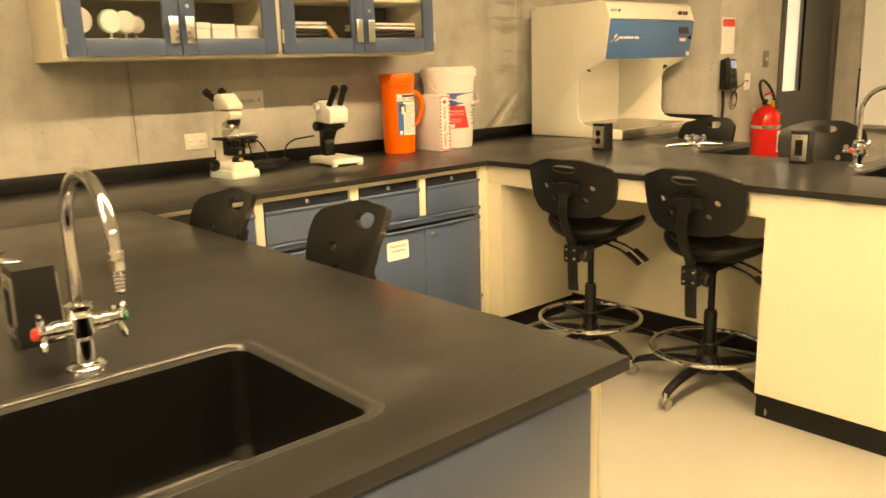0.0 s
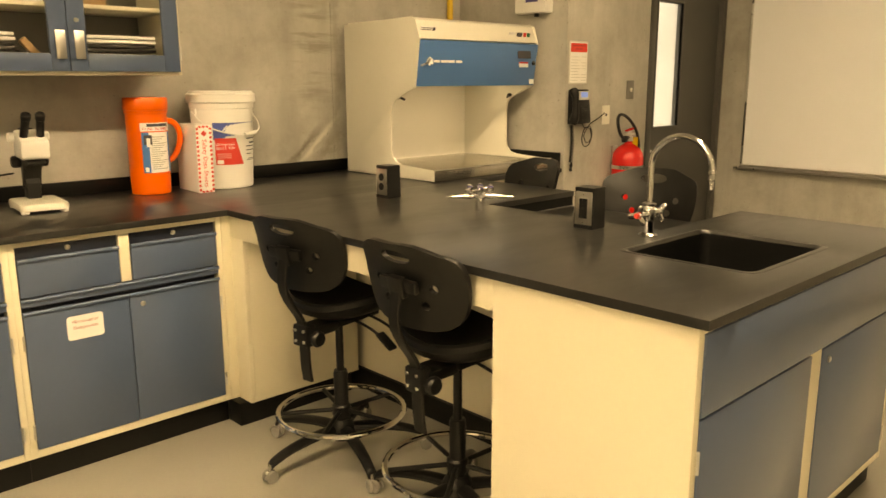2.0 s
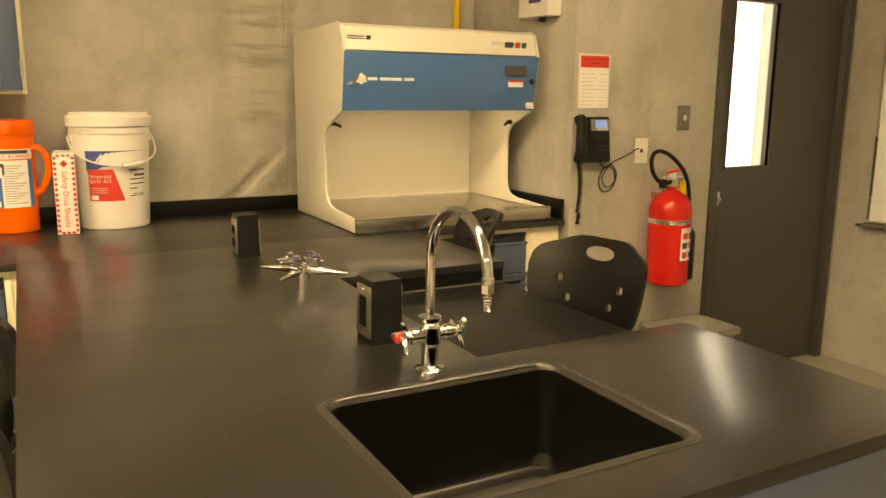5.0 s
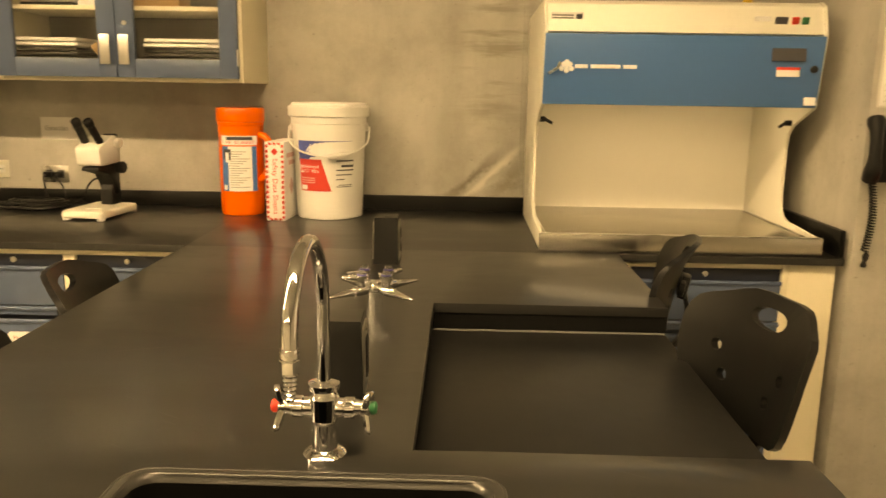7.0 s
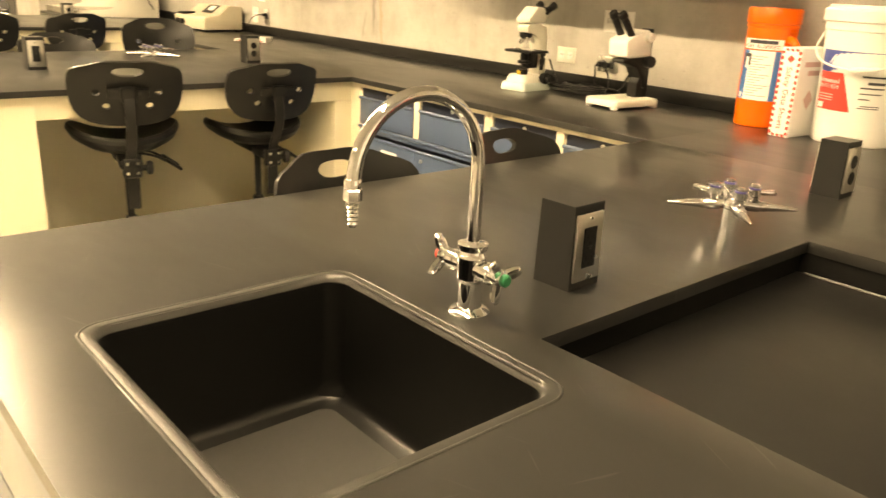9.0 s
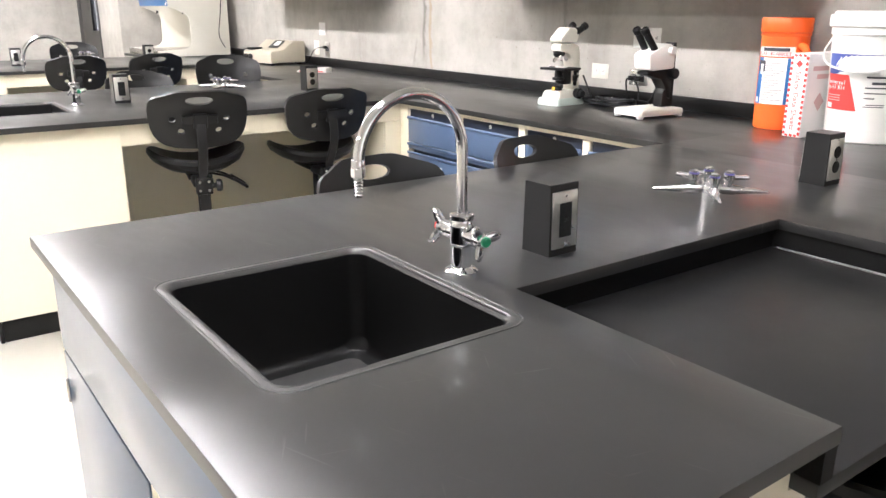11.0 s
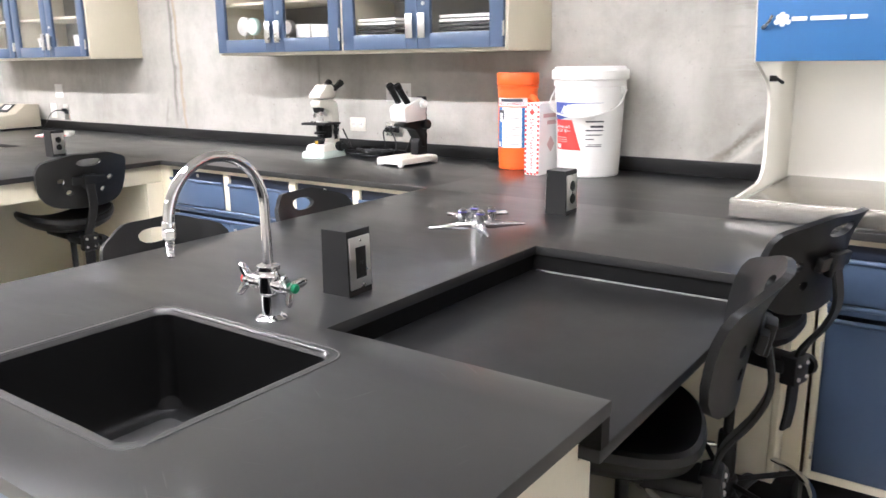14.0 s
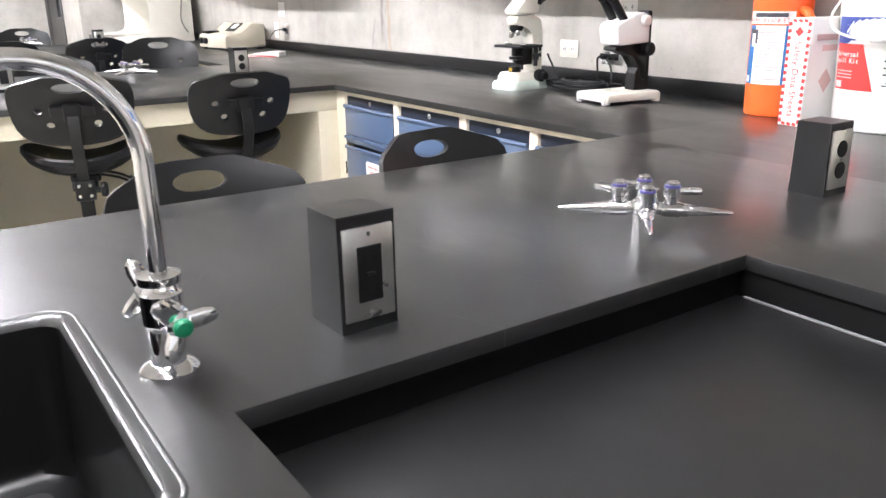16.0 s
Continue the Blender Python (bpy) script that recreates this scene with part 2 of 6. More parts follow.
CEIL = mat("pale grey ceiling", (0.55, 0.54, 0.52), 0.8, grain=0.05, stain=0.05)
CHROME = mat("polished chrome", (0.86, 0.86, 0.87), 0.07, 1.0)
STEEL = mat("brushed stainless steel", (0.66, 0.65, 0.62), 0.28, 1.0, grain=0.06, scale=200, rough_var=0.05)
BLACK = mat("black moulded plastic", (0.005, 0.005, 0.005), 0.42, grain=0.12, scale=300, bump=0.08, stain=0.1, spec=0.34)
FOAM = mat("black moulded foam", (0.005, 0.005, 0.005), 0.40, grain=0.15, scale=350, bump=0.15, stain=0.2, rough_var=0.06, spec=0.35)
GREYBOX = mat("dark grey enamel", (0.010, 0.010, 0.010), 0.34, grain=0.06, stain=0.1, spec=0.4)
RUBBER = mat("grey rubber", (0.25, 0.24, 0.22), 0.6, grain=0.1)
WHITE = mat("white plastic", (0.78, 0.77, 0.74), 0.4, grain=0.02, stain=0.04)
IVORY = mat("ivory enamel", (0.72, 0.70, 0.62), 0.35, grain=0.02, stain=0.05)
ORANGE = mat("orange plastic", (0.90, 0.13, 0.012), 0.35, grain=0.02, stain=0.04)
RED = mat("red enamel", (0.62, 0.018, 0.02), 0.25, grain=0.02, stain=0.06)
PAPER = mat("white paper label", (0.80, 0.79, 0.77), 0.6)
INK = mat("dark print", (0.05, 0.05, 0.06), 0.6)
REDINK = mat("red print", (0.68, 0.05, 0.04), 0.5)
BLUEINK = mat("blue print", (0.06, 0.09, 0.33), 0.5)
SKYINK = mat("light blue print", (0.04, 0.16, 0.42), 0.5)
HOODBLUE = mat("bright blue enamel", (0.055, 0.158, 0.365), 0.3, grain=0.02, stain=0.05)
DOORGREY = mat("dark grey door paint", (0.055, 0.053, 0.049), 0.42, grain=0.04, stain=0.12)
BOARD = mat("white board enamel", (0.84, 0.85, 0.87), 0.22, stain=0.03)
GREEN = mat("green plastic", (0.012, 0.16, 0.07), 0.35)
VIOLET = mat("violet plastic", (0.07, 0.062, 0.22), 0.35)
GLASS = glass("clear glass")
SCREEN = mat("lit blue display", (0.16, 0.28, 0.75), 0.3, emit=0.6)
GLOW = mat("daylight outside", (0.92, 0.96, 1.0), 0.5, emit=4.0)
HOODLAMP = mat("lit hood diffuser", (1.0, 0.90, 0.72), 0.5, emit=1.5)
DIFFUSER = mat("lit diffuser", (1.0, 0.88, 0.69), 0.5, emit=LAMP)
YELLOW = mat("yellow pipe paint", (0.62, 0.40, 0.03), 0.4, stain=0.1)
GREYPLATE = mat("dull grey plate", (0.22, 0.21, 0.19), 0.45, 0.6, grain=0.04)
BINPLASTIC = mat("grey translucent plastic", (0.36, 0.355, 0.33), 0.4, stain=0.1)
BINPLASTIC.node_tree.nodes["Principled BSDF"].inputs["Alpha"].default_value = 0.62
CARD = mat("brown cardboard", (0.36, 0.22, 0.10), 0.7, stain=0.1)
MINT = mat("pale green plastic", (0.45, 0.62, 0.55), 0.4)
INTERIOR = mat("dark grey cabinet back", (0.10, 0.095, 0.08), 0.6, stain=0.1)

# ---- building helpers ----


def mesh_of(name, bm, material, smooth=None):
    me = bpy.data.meshes.new(name)
    bmesh.ops.recalc_face_normals(bm, faces=bm.faces)
    if smooth is not None:
        for f in bm.faces:
            f.smooth = True
        for e in bm.edges:
            if len(e.link_faces) == 2 and e.calc_face_angle(0) > radians(smooth):
                e.smooth = False
    bm.to_mesh(me)
    bm.free()
    me.materials.append(material)
    return me


def part(name, bm, material, parent, label="", smooth=35):
    """One bmesh as ONE mesh object under a thing or a part."""
    ob = new(name, mesh_of(name, bm, material, smooth))
    ob.parent = parent
    if label:
        tagged(ob, label)
    return ob


def structure(name, bm, material, smooth=35):
    return tagged(new(name, mesh_of(name, bm, material, smooth)), kind="structure")


def thing(name, label, category, m=None, group=""):
    ob = new(name)
    ob.empty_display_size = 0.1
    if m is not None:
        ob.matrix_basis = m
    return tagged(ob, label, category, group)


def B():
    return bmesh.new()


def box(bm, x0, y0, z0, x1, y1, z1, bevel=0.0, seg=2, m=None):
    """A block with softened edges, added to bm."""
    t = bmesh.new()
    bmesh.ops.create_cube(t, size=1)
    for v in t.verts:
        v.co = Vector(((x0 + x1) / 2 + v.co.x * (x1 - x0), (y0 + y1) / 2 + v.co.y * (y1 - y0), (z0 + z1) / 2 + v.co.z * (z1 - z0)))
    if bevel:
        bmesh.ops.bevel(t, geom=t.edges[:], offset=bevel, segments=seg, profile=0.5, affect="EDGES")
    return add(bm, t, m)


def add(bm, t, m=None):
    """Pours the bmesh t into bm."""
    if m is not None:
        bmesh.ops.transform(t, matrix=m, verts=t.verts)
    made = {v: bm.verts.new(v.co) for v in t.verts}
    for f in t.faces:
        try:
            bm.faces.new([made[v] for v in f.verts])
        except ValueError:
            pass
    t.free()
    return bm


def loft(bm, rings, close=True, cap0=True, cap1=True, m=None):
    """Skins rings of equally many points."""
    t = bmesh.new()
    rows = [[t.verts.new(p) for p in r] for r in rings]
    n = len(rows[0])
    for a, b in zip(rows, rows[1:]):
        for i in range(n if close else n - 1):
            j = (i + 1) % n
            t.faces.new((a[i], a[j], b[j], b[i]))
    if cap0:
        t.faces.new(rows[0][::-1])
    if cap1:
        t.faces.new(rows[-1])
    return add(bm, t, m)


def lathe(bm, profile, seg=24, m=None, cap0=True, cap1=True):
    """Turns (radius, z) pairs about z."""
    rings = [[(r * math.cos(2 * math.pi * i / seg), r * math.sin(2 * math.pi * i / seg), z) for i in range(seg)] for r, z in profile]
    return loft(bm, rings, True, cap0, cap1, m)


def pipe(bm, pts, r, seg=12, m=None, cap=True):
    """A round tube along points; r is one radius or one for each point."""
    pts = [Vector(p) for p in pts]
    rs = r if isinstance(r, (list, tuple)) else [r] * len(pts)
    rings, up = [], None
    for i, p in enumerate(pts):
        d = (pts[min(i + 1, len(pts) - 1)] - pts[max(i - 1, 0)]).normalized()
        if up is None:
            up = Vector((0, 0, 1)) if abs(d.z) < 0.9 else Vector((1, 0, 0))
        up = (up - d * up.dot(d)).normalized()
        side = d.cross(up)
        rings.append([p + rs[i] * (math.cos(2 * math.pi * k / seg) * side + math.sin(2 * math.pi * k / seg) * up) for k in range(seg)])
    return loft(bm, rings, True, cap, cap, m)


def curve_pts(ctrl, n=8):
    """A smooth line through the given points."""
    c = [Vector(p) for p in ctrl]
    c = [2 * c[0] - c[1]] + c + [2 * c[-1] - c[-2]]
    out = []
    for a, b, d, e in zip(c, c[1:], c[2:], c[3:]):
        for k in range(n):
            u = k / n
            out.append(0.5 * (2 * b + (d - a) * u + (2 * a - 5 * b + 4 * d - e) * u * u + (3 * b - a - 3 * d + e) * u ** 3))
    return out + [c[-2]]


def torus(bm, R, r, z=0, seg=40, n=10, m=None):
    rings = [[((R + r * math.cos(2 * math.pi * k / n)) * math.cos(2 * math.pi * i / seg), (R + r * math.cos(2 * math.pi * k / n)) * math.sin(2 * math.pi * i / seg),
               z + r * math.sin(2 * math.pi * k / n)) for k in range(n)] for i in range(seg)]
    t = bmesh.new()
    rows = [[t.verts.new(p) for p in q] for q in rings]
    for i in range(seg):
        for k in range(n):
            a, b = rows[i], rows[(i + 1) % seg]
            t.faces.new((a[k], a[(k + 1) % n], b[(k + 1) % n], b[k]))
    return add(bm, t, m)


def rounded(x0, y0, x1, y1, r, z, n=6):
    """A ring round a rectangle with rounded corners, at height z."""
    pts = []
    for cx, cy, a0 in ((x1 - r, y1 - r, 0), (x0 + r, y1 - r, 90), (x0 + r, y0 + r, 180), (x1 - r, y0 + r, 270)):
        for k in range(n + 1):
            a = radians(a0 + 90 * k / n)
            pts.append((cx + r * math.cos(a), cy + r * math.sin(a), z))
    return pts


def prism(bm, outline, y0, y1, bevel=0.0, m=None, axis="y"):
    """An outline of (u, v) pairs drawn out along an axis: y (u=x, v=z), x (u=y, v=z) or z (u=x, v=y)."""
    put = {"y": lambda u, v, w: (u, w, v), "x": lambda u, v, w: (w, u, v), "z": lambda u, v, w: (u, v, w)}[axis]
    t = bmesh.new()
    a = [t.verts.new(put(u, v, y0)) for u, v in outline]
    b = [t.verts.new(put(u, v, y1)) for u, v in outline]
    n = len(a)
    t.faces.new(a)
    t.faces.new(b[::-1])
    for i in range(n):
        t.faces.new((a[i], b[i], b[(i + 1) % n], a[(i + 1) % n]))
    bmesh.ops.recalc_face_normals(t, faces=t.faces)
    if bevel:
        bmesh.ops.bevel(t, geom=t.edges[:], offset=bevel, segments=2, profile=0.5, affect="EDGES")
    return add(bm, t, m)


def slab(bm, xs, ys, z0, z1, out=(), bevel=0.0, sharp=lambda e: False):
    """A plate on a grid of cuts with the cells in out left open; its outer top edges are softened where sharp(edge) is false."""
    t = bmesh.new()
    top = {(i, j): t.verts.new((x, y, z1)) for i, x in enumerate(xs) for j, y in enumerate(ys)}
    low = {(i, j): t.verts.new((x, y, z0)) for i, x in enumerate(xs) for j, y in enumerate(ys)}
    cells = {(i, j) for i in range(len(xs) - 1) for j in range(len(ys) - 1)} - set(out)
    rim = []
    for i, j in cells:
        q = [(i, j), (i + 1, j), (i + 1, j + 1), (i, j + 1)]
        t.faces.new([top[k] for k in q])
        t.faces.new([low[k] for k in q][::-1])
        for a, b, nb in ((q[0], q[1], (i, j - 1)), (q[1], q[2], (i + 1, j)), (q[2], q[3], (i, j + 1)), (q[3], q[0], (i - 1, j))):
            if nb not in cells:
                t.faces.new((low[a], low[b], top[b], top[a]))
                rim.append((top[a], top[b]))
    for v in [v for v in t.verts if not v.link_faces]:
        t.verts.remove(v)
    if bevel:
        es = [t.edges.get(p) for p in rim]
        es = [e for e in es if e and not sharp(e)]
        bmesh.ops.bevel(t, geom=es, offset=bevel, segments=2, profile=0.5, affect="EDGES")
    return add(bm, t)


def text_part(name, words, size, material, parent, m, label="", align="CENTER"):
    """Lettering as a thin mesh, lying in the local xy plane of m."""
    cu = bpy.data.curves.new(name, "FONT")
    cu.body, cu.size, cu.align_x, cu.align_y, cu.extrude, cu.resolution_u = words, size, align, "CENTER", 0.0004, 2
    tmp = bpy.data.objects.new(name, cu)
    me = bpy.data.meshes.new_from_object(tmp)
    bpy.data.objects.remove(tmp)
    me.materials.clear()
    me.materials.append(material)
    ob = new(name, me)
    ob.parent = parent
    ob.matrix_local = m
    if label:
        tagged(ob, label)
    return ob

# ---- the room ----
# The long concrete wall stands at BACK; piers step out of it at both ends, with a door beyond each.
BACK, PIER, EAST, WEST, SOUTH, HIGH = 3.815, 2.955, 6.94, -6.055, -4.2, 3.1
PX, PXW, TOP = 5.085, -4.20, 0.91

structure("floor", box(B(), WEST - 0.2, SOUTH - 0.2, -0.2, EAST + 0.2, BACK + 0.4, 0), FLOOR)
structure("ceiling", box(B(), WEST - 0.2, SOUTH - 0.2, HIGH, EAST + 0.2, BACK + 0.4, HIGH + 0.2), CEIL)
structure("wall_south", box(B(), WEST, SOUTH - 0.2, 0, EAST, SOUTH, HIGH), CONCRETE)
structure("wall_west", box(B(), WEST - 0.2, SOUTH - 0.2, 0, WEST, BACK + 0.2, HIGH), CONCRETE)
structure("wall_east", box(B(), EAST, SOUTH - 0.2, 0, EAST + 0.2, BACK + 0.2, HIGH), CONCRETE)

# the long wall is cast in bays, with a thin open joint between them and tie holes
bm = B()
joints = [PXW, -2.20, -0.72, 0.20, 1.51, 4.07, PX]
for a, b in zip(joints, joints[1:]):
    box(bm, a + 0.001, BACK, 0, b - 0.001, BACK + 0.2, HIGH, 0.002, 1)
box(bm, PXW, BACK + 0.006, 0, PX, BACK + 0.21, HIGH)
structure("wall_north", bm, STAINED)

DL, DR, DH = 5.99, 6.86, 2.15           # door opening by the east wall


def pier_wall(name, sgn, x_of):
    """A pier that steps out of the long wall and carries on past a door opening."""
    bm = B()
    lo, hi = sorted((x_of(PX), x_of(DL - 0.05)))
    box(bm, lo, PIER, 0, hi, BACK + 0.2, HIGH, 0.006, 2)
    lo, hi = sorted((x_of(DL - 0.05), x_of(DR + 0.05)))
    box(bm, lo, PIER + 0.001, DH + 0.05, hi, PIER + 0.2, HIGH)
    lo, hi = sorted((x_of(DR + 0.05), x_of(EAST)))
    box(bm, lo, PIER + 0.001, 0, hi, PIER + 0.2, HIGH)
    return structure(name, bm, CONCRETE)


def mirror(x):
    return PX + PXW - x


pier_wall("wall_pier_east", 1, lambda x: x)
pier_wall("wall_pier_west", -1, mirror)


def door(name, x_of):
    """A flush grey steel door with a tall narrow lite; daylight stands behind the lite."""
    def bx(bm, x0, y0, z0, x1, y1, z1, bevel=0.0):
        lo, hi = sorted((x_of(x0), x_of(x1)))
        return box(bm, lo, y0, z0, hi, y1, z1, bevel)
    d = tagged(new(name), kind="structure")
    f = B()
    bx(f, DL - 0.05, PIER - 0.012, 0, DL, PIER + 0.13, DH + 0.05, 0.003)
    bx(f, DR, PIER - 0.012, 0, DR + 0.05, PIER + 0.13, DH + 0.05, 0.003)
    bx(f, DL, PIER - 0.012, DH, DR, PIER + 0.13, DH + 0.05, 0.003)
    part("frame", f, DOORGREY, d)
    y0, y1 = PIER + 0.02, PIER + 0.065
    l = B()
    sl, sr, sb, st = 6.06, 6.365, 1.105, 1.91
    bx(l, DL + 0.003, y0, 0.01, sl, y1, DH - 0.003)
    bx(l, sr, y0, 0.01, DR - 0.003, y1, DH - 0.003)
    bx(l, sl, y0, 0.01, sr, y1, sb)
    bx(l, sl, y0, st, sr, y1, DH - 0.003)
    leaf = part("leaf", l, DOORGREY, d)
    g = B()
    bx(g, sl, y0 + 0.02, sb, sr, y0 + 0.026, st)
    pane = part("pane", g, GLASS, leaf)
    pane.visible_shadow = False
    t = B()
    for a in ((sl - 0.012, y0 - 0.004, sb - 0.012, sl, y0 + 0.02, st + 0.012), (sr, y0 - 0.004, sb - 0.012, sr + 0.012, y0 + 0.02, st + 0.012),
              (sl, y0 - 0.004, sb - 0.012, sr, y0 + 0.02, sb), (sl, y0 - 0.004, st, sr, y0 + 0.02, st + 0.012)):
        bx(t, *a, 0.002)
    part("lite_frame", t, DOORGREY, leaf)
    h = B()
    bx(h, DL + 0.012, y0 - 0.006, 0.915, DL + 0.042, y0, 0.985, 0.002)
    bx(h, DL + 0.018, y0 - 0.022, 0.940, DL + 0.036, y0 - 0.0065, 0.958, 0.003)
    part("handle", h, STEEL, leaf)
    return d


door("door_1", lambda x: x)
door("door_2", mirror)
# daylight beyond each door
for nm, f in (("backdrop_east", lambda x: x), ("backdrop_west", mirror)):
    lo, hi = sorted((f(5.7), f(6.92)))
    structure(nm, box(B(), lo, PIER + 0.6, 0, hi, PIER + 0.62, 2.4), GLOW)


def ceiling_light(x, y):
    t = thing("ceiling_light", "long white ceiling light with a lit flat diffuser", "ceiling light", pose(x, y, HIGH), "rows of ceiling lights")
    part("housing", box(B(), -0.625, -0.085, -0.07, 0.625, 0.085, -0.001, 0.004), WHITE, t)
    part("diffuser", box(B(), -0.61, -0.075, -0.076, 0.61, 0.075, -0.0705), DIFFUSER, t)
    return t


# one unbroken row over the benches; the three behind are unseen, added as fill
LIGHT_Y = (0.95, -2.9)
first = ceiling_light(-4.6, LIGHT_Y[0])
for ix in range(9):
    for iy in range(2):
        if (ix or iy) and (ix < 8 if iy == 0 else ix in (1, 4, 6)):
            copy_thing(first, pose(-4.6 + 1.27 * ix, LIGHT_Y[iy], HIGH))

# ---- worktops ----
AL, AR, NEAR, INNER = 2.918, 4.338, 0.886, 2.954
ZL, ZR = -0.242, 1.178
YL, YR = -3.407, -1.988
RX, RY0, RY1, RZ = 3.762, 1.512, 2.316, 0.84
SLAB = 0.024


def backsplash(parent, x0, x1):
    # darker sink resin carries the shade that upright worktop faces show
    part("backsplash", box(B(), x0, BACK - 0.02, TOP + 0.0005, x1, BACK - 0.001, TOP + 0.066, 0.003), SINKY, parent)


top_back = thing("back_worktop", "long black epoxy resin worktop along the concrete wall", "worktop")
bm = B()
slab(bm, [PXW + 0.03, YL, YR, ZL, ZR, AL, AR, PX - 0.02], [INNER, BACK - 0.001], TOP - SLAB, TOP, (), 0.003,
     lambda e: all(abs(v.co.y - INNER) < 1e-4 for v in e.verts) and any(a - 1e-3 < (e.verts[0].co.x + e.verts[1].co.x) / 2 < b + 1e-3 for a, b in ((AL, AR), (ZL, ZR), (YL, YR))))
part("slab", bm, EPOXY, top_back)
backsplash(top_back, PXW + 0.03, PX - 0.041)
# darker resin again, with the upright face's shade in its colour
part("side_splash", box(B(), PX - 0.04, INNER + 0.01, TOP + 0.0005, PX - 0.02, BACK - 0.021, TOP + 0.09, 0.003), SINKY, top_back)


def peninsula_top(name, label, xl, xr, sink_x, sink_y, recess=None):
    t = thing(name, label, "worktop")
    x0, x1 = sink_x - 0.241, sink_x + 0.241
    y0, y1 = sink_y - 0.199, sink_y + 0.199
    seam = lambda e: all(abs(v.co.y - INNER) < 1e-4 for v in e.verts)
    bm = B()
    if recess:
        rx, ry0, ry1 = recess
        xs, ys = [xl, x0, rx, x1, xr], [NEAR, y0, y1, ry0, ry1, INNER]
        slab(bm, xs, ys, TOP - SLAB, TOP, {(1, 1), (2, 1), (2, 3), (3, 3)}, 0.003, seam)
    else:
        slab(bm, [xl, x0, x1, xr], [NEAR, y0, y1, INNER], TOP - SLAB, TOP, {(1, 1)}, 0.003, seam)
    part("slab", bm, EPOXY, t)
    if recess:
        bm = B()
        box(bm, rx - 0.03, ry0 - 0.03, RZ - SLAB, xr - 0.002, ry1 + 0.03, RZ, 0.004)
        part("lowered_shelf", bm, SHELFY, t)
        # upstands are a darker, flatter black: the recess shade is in their colour
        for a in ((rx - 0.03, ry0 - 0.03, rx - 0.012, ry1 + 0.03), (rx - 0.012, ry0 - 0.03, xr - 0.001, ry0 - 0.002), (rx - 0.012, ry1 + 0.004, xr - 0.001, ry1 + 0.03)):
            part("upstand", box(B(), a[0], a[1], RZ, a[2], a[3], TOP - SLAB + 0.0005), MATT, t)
        # the highlight where the shelf meets its far upstand, painted as a thin pale strip
        part("fillet_glint", box(B(), rx + 0.003, ry1 - 0.002, RZ, xr - 0.004, ry1 + 0.0035, RZ + 0.004, 0.0015), GLINTGREY, t, "thin pale strip painted as a fillet highlight")
    return t


SAX, SZX, SYX, SY = 3.632, 0.525, -2.68, 1.2175
peninsula_top("peninsula_worktop", "black epoxy peninsula worktop with a sink and a lowered tray shelf", AL, AR, SAX, SY, (RX, RY0, RY1))
peninsula_top("peninsula_worktop", "black epoxy peninsula worktop with a sink near its end", ZL, ZR, SZX, SY)
peninsula_top("peninsula_worktop", "black epoxy peninsula worktop at the far end of the room", YL, YR, SYX, SY)


def sink(x, y):
    t = thing("sink", "black moulded resin sink with a pale rim", "sink", pose(x, y, TOP), "bench sinks")
    w, d = 0.261, 0.2195

    def ring(o, z, r):
        return rounded(-w + o, -d + o, w - o, d - o, r, z)
    rim = B()
    loft(rim, [ring(-0.0, 0.0004, 0.045), ring(0.001, 0.0014, 0.044), ring(0.003, 0.0016, 0.042), ring(0.0045, 0.0006, 0.041), ring(0.0055, 0.0006, 0.041), ring(0.008, 0.0015, 0.04),
               ring(0.016, 0.0012, 0.037), ring(0.021, -0.003, 0.034), ring(0.0235, -0.010, 0.032)], True, False, False)
    part("rim", rim, SINKRIM, t, "pale-edged rim")
    bowl = B()
    loft(bowl, [ring(0.0235, -0.010, 0.032), ring(0.0255, -0.05, 0.031), ring(0.031, -0.185, 0.030), ring(0.0325, -0.198, 0.030), ring(0.037, -0.207, 0.030), ring(0.046, -0.212, 0.028), ring(0.09, -0.215, 0.02)], True, False, True)
    loft(bowl, [ring(0.020, -0.034, 0.03), ring(0.022, -0.17, 0.04), ring(0.04, -0.222, 0.05)], True, False, True)
    part("bowl", bowl, SINKY, t)
    # floor colour is paler than the bowl for scuffs and the ceiling's reflection
    floor_ = B()
    loft(floor_, [ring(0.050, -0.2127, 0.03), ring(0.090, -0.2144, 0.02), ring(0.16, -0.2146, 0.01)], True, False, True)
    part("bowl_floor", floor_, SINKFLOOR, t, "scuffed floor paled for the light it reflects")
    dr = B()
    lathe(dr, [(0.045, -0.2135), (0.045, -0.2105), (0.036, -0.2095), (0.03, -0.2125), (0.012, -0.213)], 24, pose(0.0, -0.10, 0.0))
    part("drain", dr, SINKY, t)
    return t


SINKFLOOR = mat("scuffed sink floor with painted reflection", (0.028, 0.028, 0.027), 0.38, grain=0.15, scale=120, stain=0.35, stain_scale=9, rough_var=0.08, spec=0.6)
SINKRIM = mat("pale sink rim", (0.026, 0.026, 0.025), 0.33, grain=0.15, scale=150, stain=0.25, rough_var=0.05, coat=0.12)
s1 = sink(SAX, SY)
copy_thing(s1, pose(SZX, SY, TOP))
copy_thing(s1, pose(SYX, SY, TOP))

# ---- base cabinets ----
LOW, ROOF = 0.10, TOP - SLAB            # the cabinets stand on a black base and carry the worktop


def front_panel(bm, x0, z0, x1, z1, y, thick=0.018):
    """A pressed steel front, seen from -y, with a rounded lip at its upper edge."""
    box(bm, x0, y, z0, x1, y + thick, z1, 0.003)
    return bm


